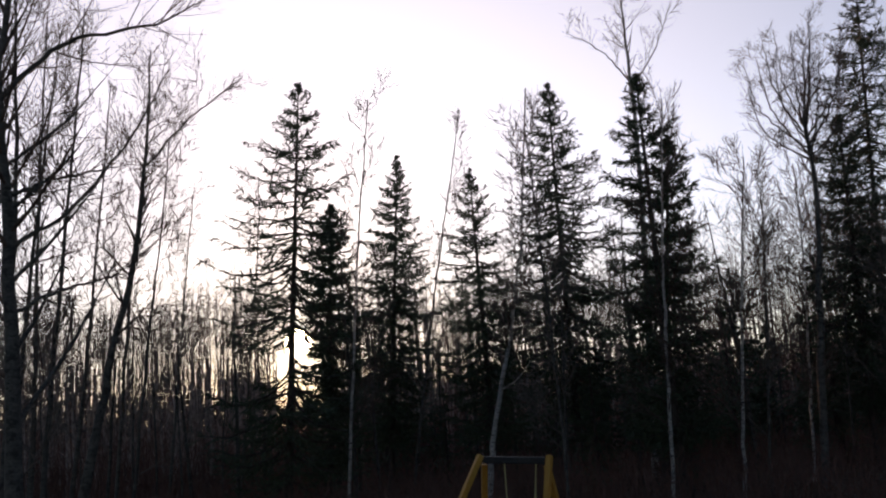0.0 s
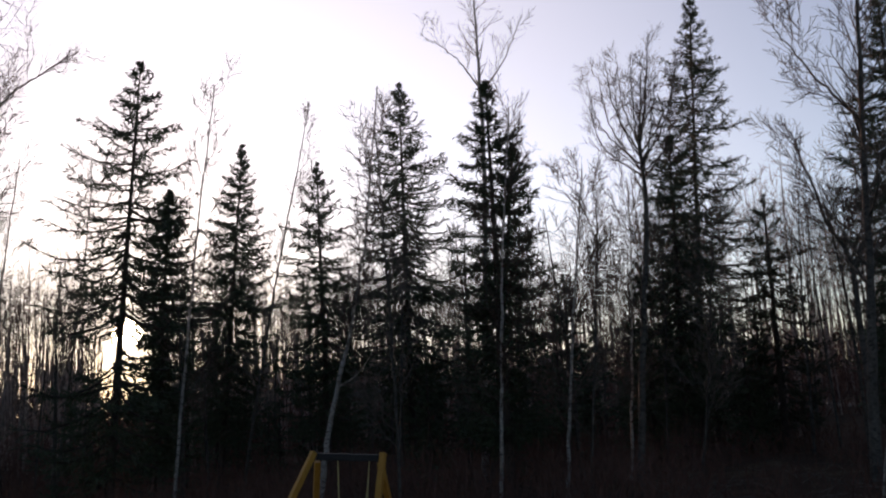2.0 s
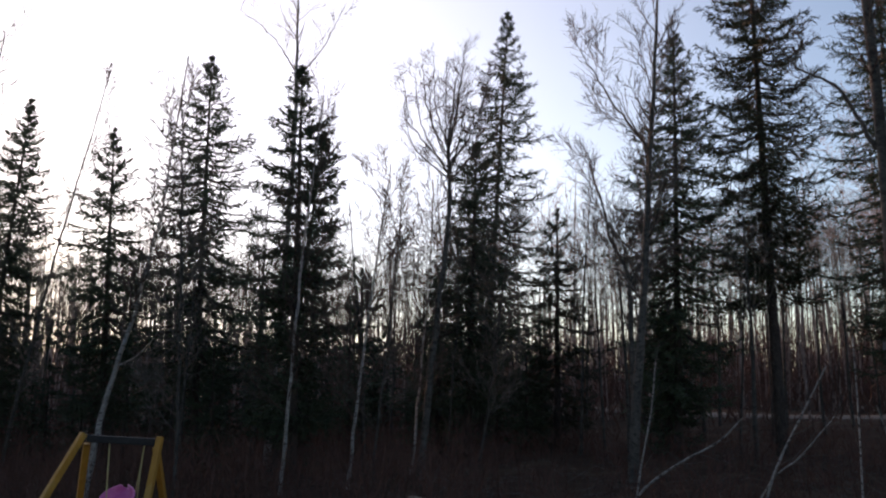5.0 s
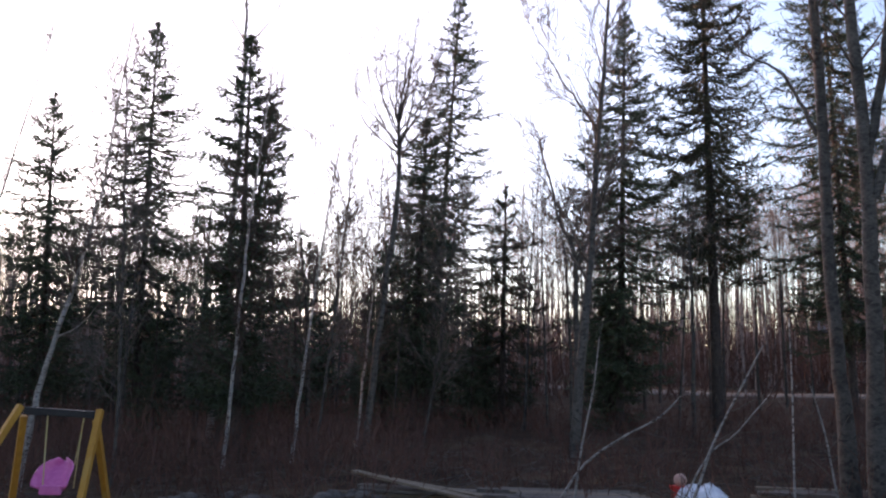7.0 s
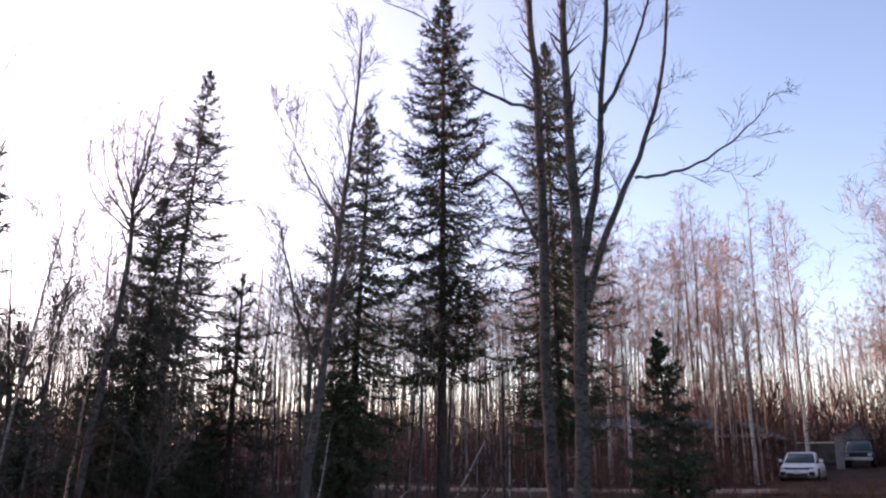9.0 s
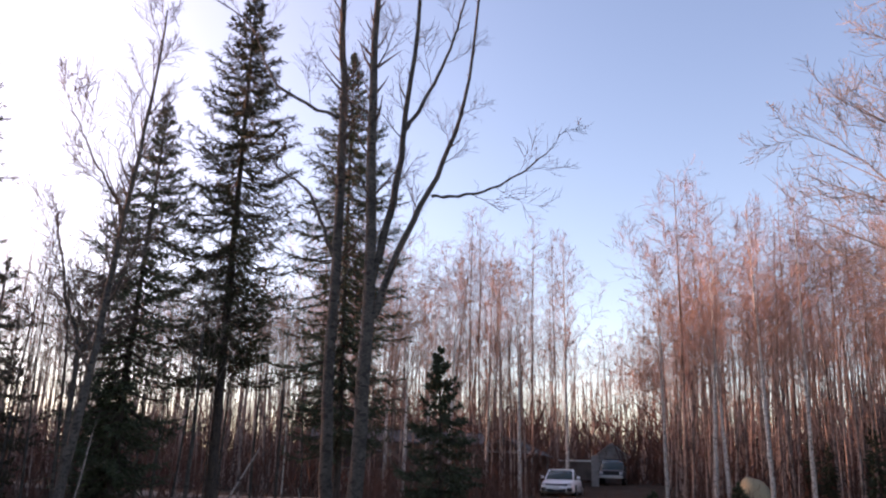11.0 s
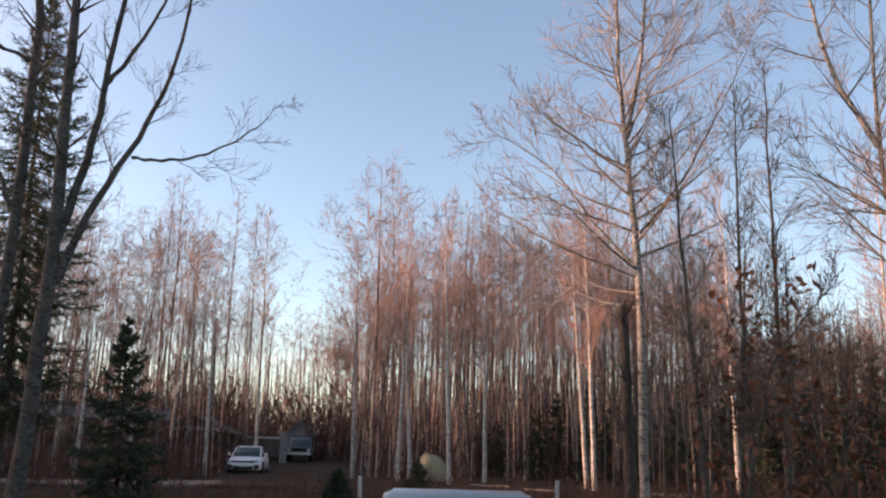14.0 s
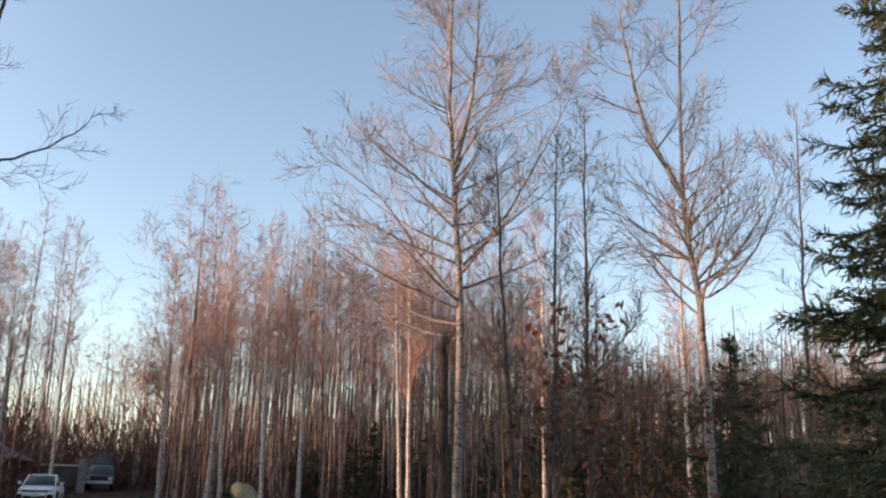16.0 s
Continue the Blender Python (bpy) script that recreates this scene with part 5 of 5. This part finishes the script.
def white_shed(x, y):
    root = thing("shed", pose(x, y, slope(x, y), 0, 0, heading(x, y, 0, 0) + 90), "small white gabled shed behind the pickup", "shed")
    gable(root, 2.5, 3.4, 2.2, 0.95, SIDING, SIDING)
    part("door", box(bmesh.new(), (1.6, 0.05, 1.95), pose(0.2, -1.72, 0.98), 0.01), SIDING_DARK, root, "dark double door")


white_shed(70.5, 31.7)


def storage_box(x, y):
    root = thing("trailer", pose(x, y, slope(x, y), 0, 0, heading(x, y, 0, 0) + 90), "low dark box trailer parked by the trees", "trailer")
    part("box", box(bmesh.new(), (2.6, 3.0, 1.35), pose(0, 0, 1.1), 0.03), SIDING_DARK, root)
    part("rail", box(bmesh.new(), (2.7, 0.06, 0.10), pose(0, -1.52, 1.72), 0.01), ALLOY, root)
    for s in (1, -1):
        wheel(root, 0.0, s * 1.30, 0.33, 0.2)


storage_box(59.2, 29.2)


def white_panel(x, y):
    root = thing("sheet_of_siding", pose(x, y, slope(x, y), 0, 0, heading(x, y, 0, 0) + 90), "narrow upright white sheet of siding beside the pickup", "siding sheet")
    part("board", box(bmesh.new(), (0.5, 0.06, 2.1), pose(0, 0, 1.05, 3, 0, 0), 0.01), SIDING, root)


white_panel(57.6, 27.1)


def carport(x, y):
    root = thing("carport", pose(x, y, slope(x, y), 0, 0, heading(x, y, 0, 0) + 78), "dark open carport with a low gabled roof", "carport")
    w, d, h = 3.3, 5.0, 2.1
    for sx_ in (1, -1):
        for k in range(3):
            part("post", box(bmesh.new(), (0.14, 0.14, h), pose(sx_ * (w / 2 - 0.1), -d / 2 + 0.1 + k * (d / 2 - 0.1), h / 2), 0.01), SIDING, root, "pale post")
    part("back_wall", box(bmesh.new(), (w - 0.4, 0.1, h), pose(0, d / 2 - 0.05, h / 2)), SIDING_DARK, root)
    part("side_wall", box(bmesh.new(), (0.1, d * 0.9, h), pose(-w / 2 + 0.28, 0, h / 2)), SIDING_DARK, root)
    rise, over = 0.8, 0.3
    ang, half = math.degrees(math.atan2(rise, w / 2)), math.hypot(w / 2, rise) + over
    for s in (1, -1):
        part("roof", box(bmesh.new(), (half, d + 0.6, 0.10), pose(0, 0, h + rise) @ pose(0, 0, 0, 0, s * ang, 0) @ pose(s * half / 2, 0, 0), 0.01), ROOFING, root)
    part("fascia", box(bmesh.new(), (w + 0.5, 0.05, 0.16), pose(0, -d / 2 - 0.33, h + 0.02), 0.01), SIDING, root, "pale fascia board")


carport(47.6, 27.6)


def house(x, y):
    root = thing("house", pose(x, y, slope(x, y), 0, 0, heading(x, y, 0, 0) + 95), "low pale house with dark roof behind the trees", "house")
    w, d, h = 9.5, 6.0, 2.5
    gable_root = root
    t = 0.15
    part("wall", box(bmesh.new(), (w, t, h), pose(0, -d / 2 + t / 2, h / 2)), HOUSE_WALL, gable_root)
    part("wall", box(bmesh.new(), (w, t, h), pose(0, d / 2 - t / 2, h / 2)), HOUSE_WALL, gable_root)
    for s in (1, -1):
        part("wall", box(bmesh.new(), (t, d - 2 * t, h), pose(s * (w / 2 - t / 2), 0, h / 2)), HOUSE_WALL, root)
    for s in (1, -1):
        part("roof", box(bmesh.new(), (w + 0.8, d / 2 + 0.6, 0.12), pose(0, s * (d / 4 + 0.1), h + 0.42, -s * 13, 0, 0), 0.01), ROOFING, root)
    for cx in (-3.4, -1.2, 1.6, 3.4):
        window(root, pose(cx, -d / 2 - 0.02, 1.55), 1.1, 0.95)
    part("door", box(bmesh.new(), (0.92, 0.06, 2.02), pose(0.2, -d / 2 - 0.02, 1.01), 0.01), SIDING_DARK, root, "dark entrance door")


house(43.6, 33.4)


def shade_house(x, y, turn):
    """An unseen house wall and roof, added behind the eye against sky light."""
    root = thing("dwelling", pose(x, y, slope(x, y), 0, 0, turn), "unseen dark-sided house wall added to block sky light", "house")
    part("wall", box(bmesh.new(), (13, 0.2, 5.2), pose(0, 0, 2.6)), SIDING_DARK, root)
    part("roof", box(bmesh.new(), (14, 5.0, 0.15), pose(0, -2.0, 5.9, -18, 0, 0)), ROOFING, root)


shade_house(-3.0, -3.0, -42)


def canvas_shelter(x, y):
    """A small rounded tan cover, lower to one side."""
    root = thing("canvas_cover", pose(x, y, slope(x, y), 0, 0, heading(x, y, 0, 0) + 90), "rounded tan canvas cover at the wood's edge", "cover")
    bm = bmesh.new()
    bmesh.ops.create_uvsphere(bm, u_segments=24, v_segments=14, radius=1.0)
    for v in bm.verts:
        k = 1 + 0.08 * noise.noise(v.co * 2.0)
        v.co = Vector((v.co.x * 0.85 * k - 0.35 * max(v.co.z, 0), v.co.y * 0.7 * k, max(v.co.z, -0.05) * 1.2 * k))
    part("cover", bm, CANVAS, root, smooth=True)


canvas_shelter(40.3, 11.3)


def fallen_log(x, y, turn, l, r):
    root = thing("fallen_log", pose(x, y, slope(x, y) + r, 0, 0, turn), "pale fallen birch log on the ground", "log", "fallen logs")
    P, R = line([(-l / 2, 0, 0), (0, 0.05, 0.0), (l / 2, 0, 0.02)], [r, r * 0.9, r * 0.7], 8)
    link("stem", np_mesh("stem", *tubes([(P, R)], 8), smooth=True), BARK_BIRCH, root)


fallen_log(34.5, 5.6, 75, 1.3, 0.045)
fallen_log(33.8, 0.8, 80, 1.5, 0.05)
fallen_log(36.5, 8.0, 60, 2.2, 0.04)
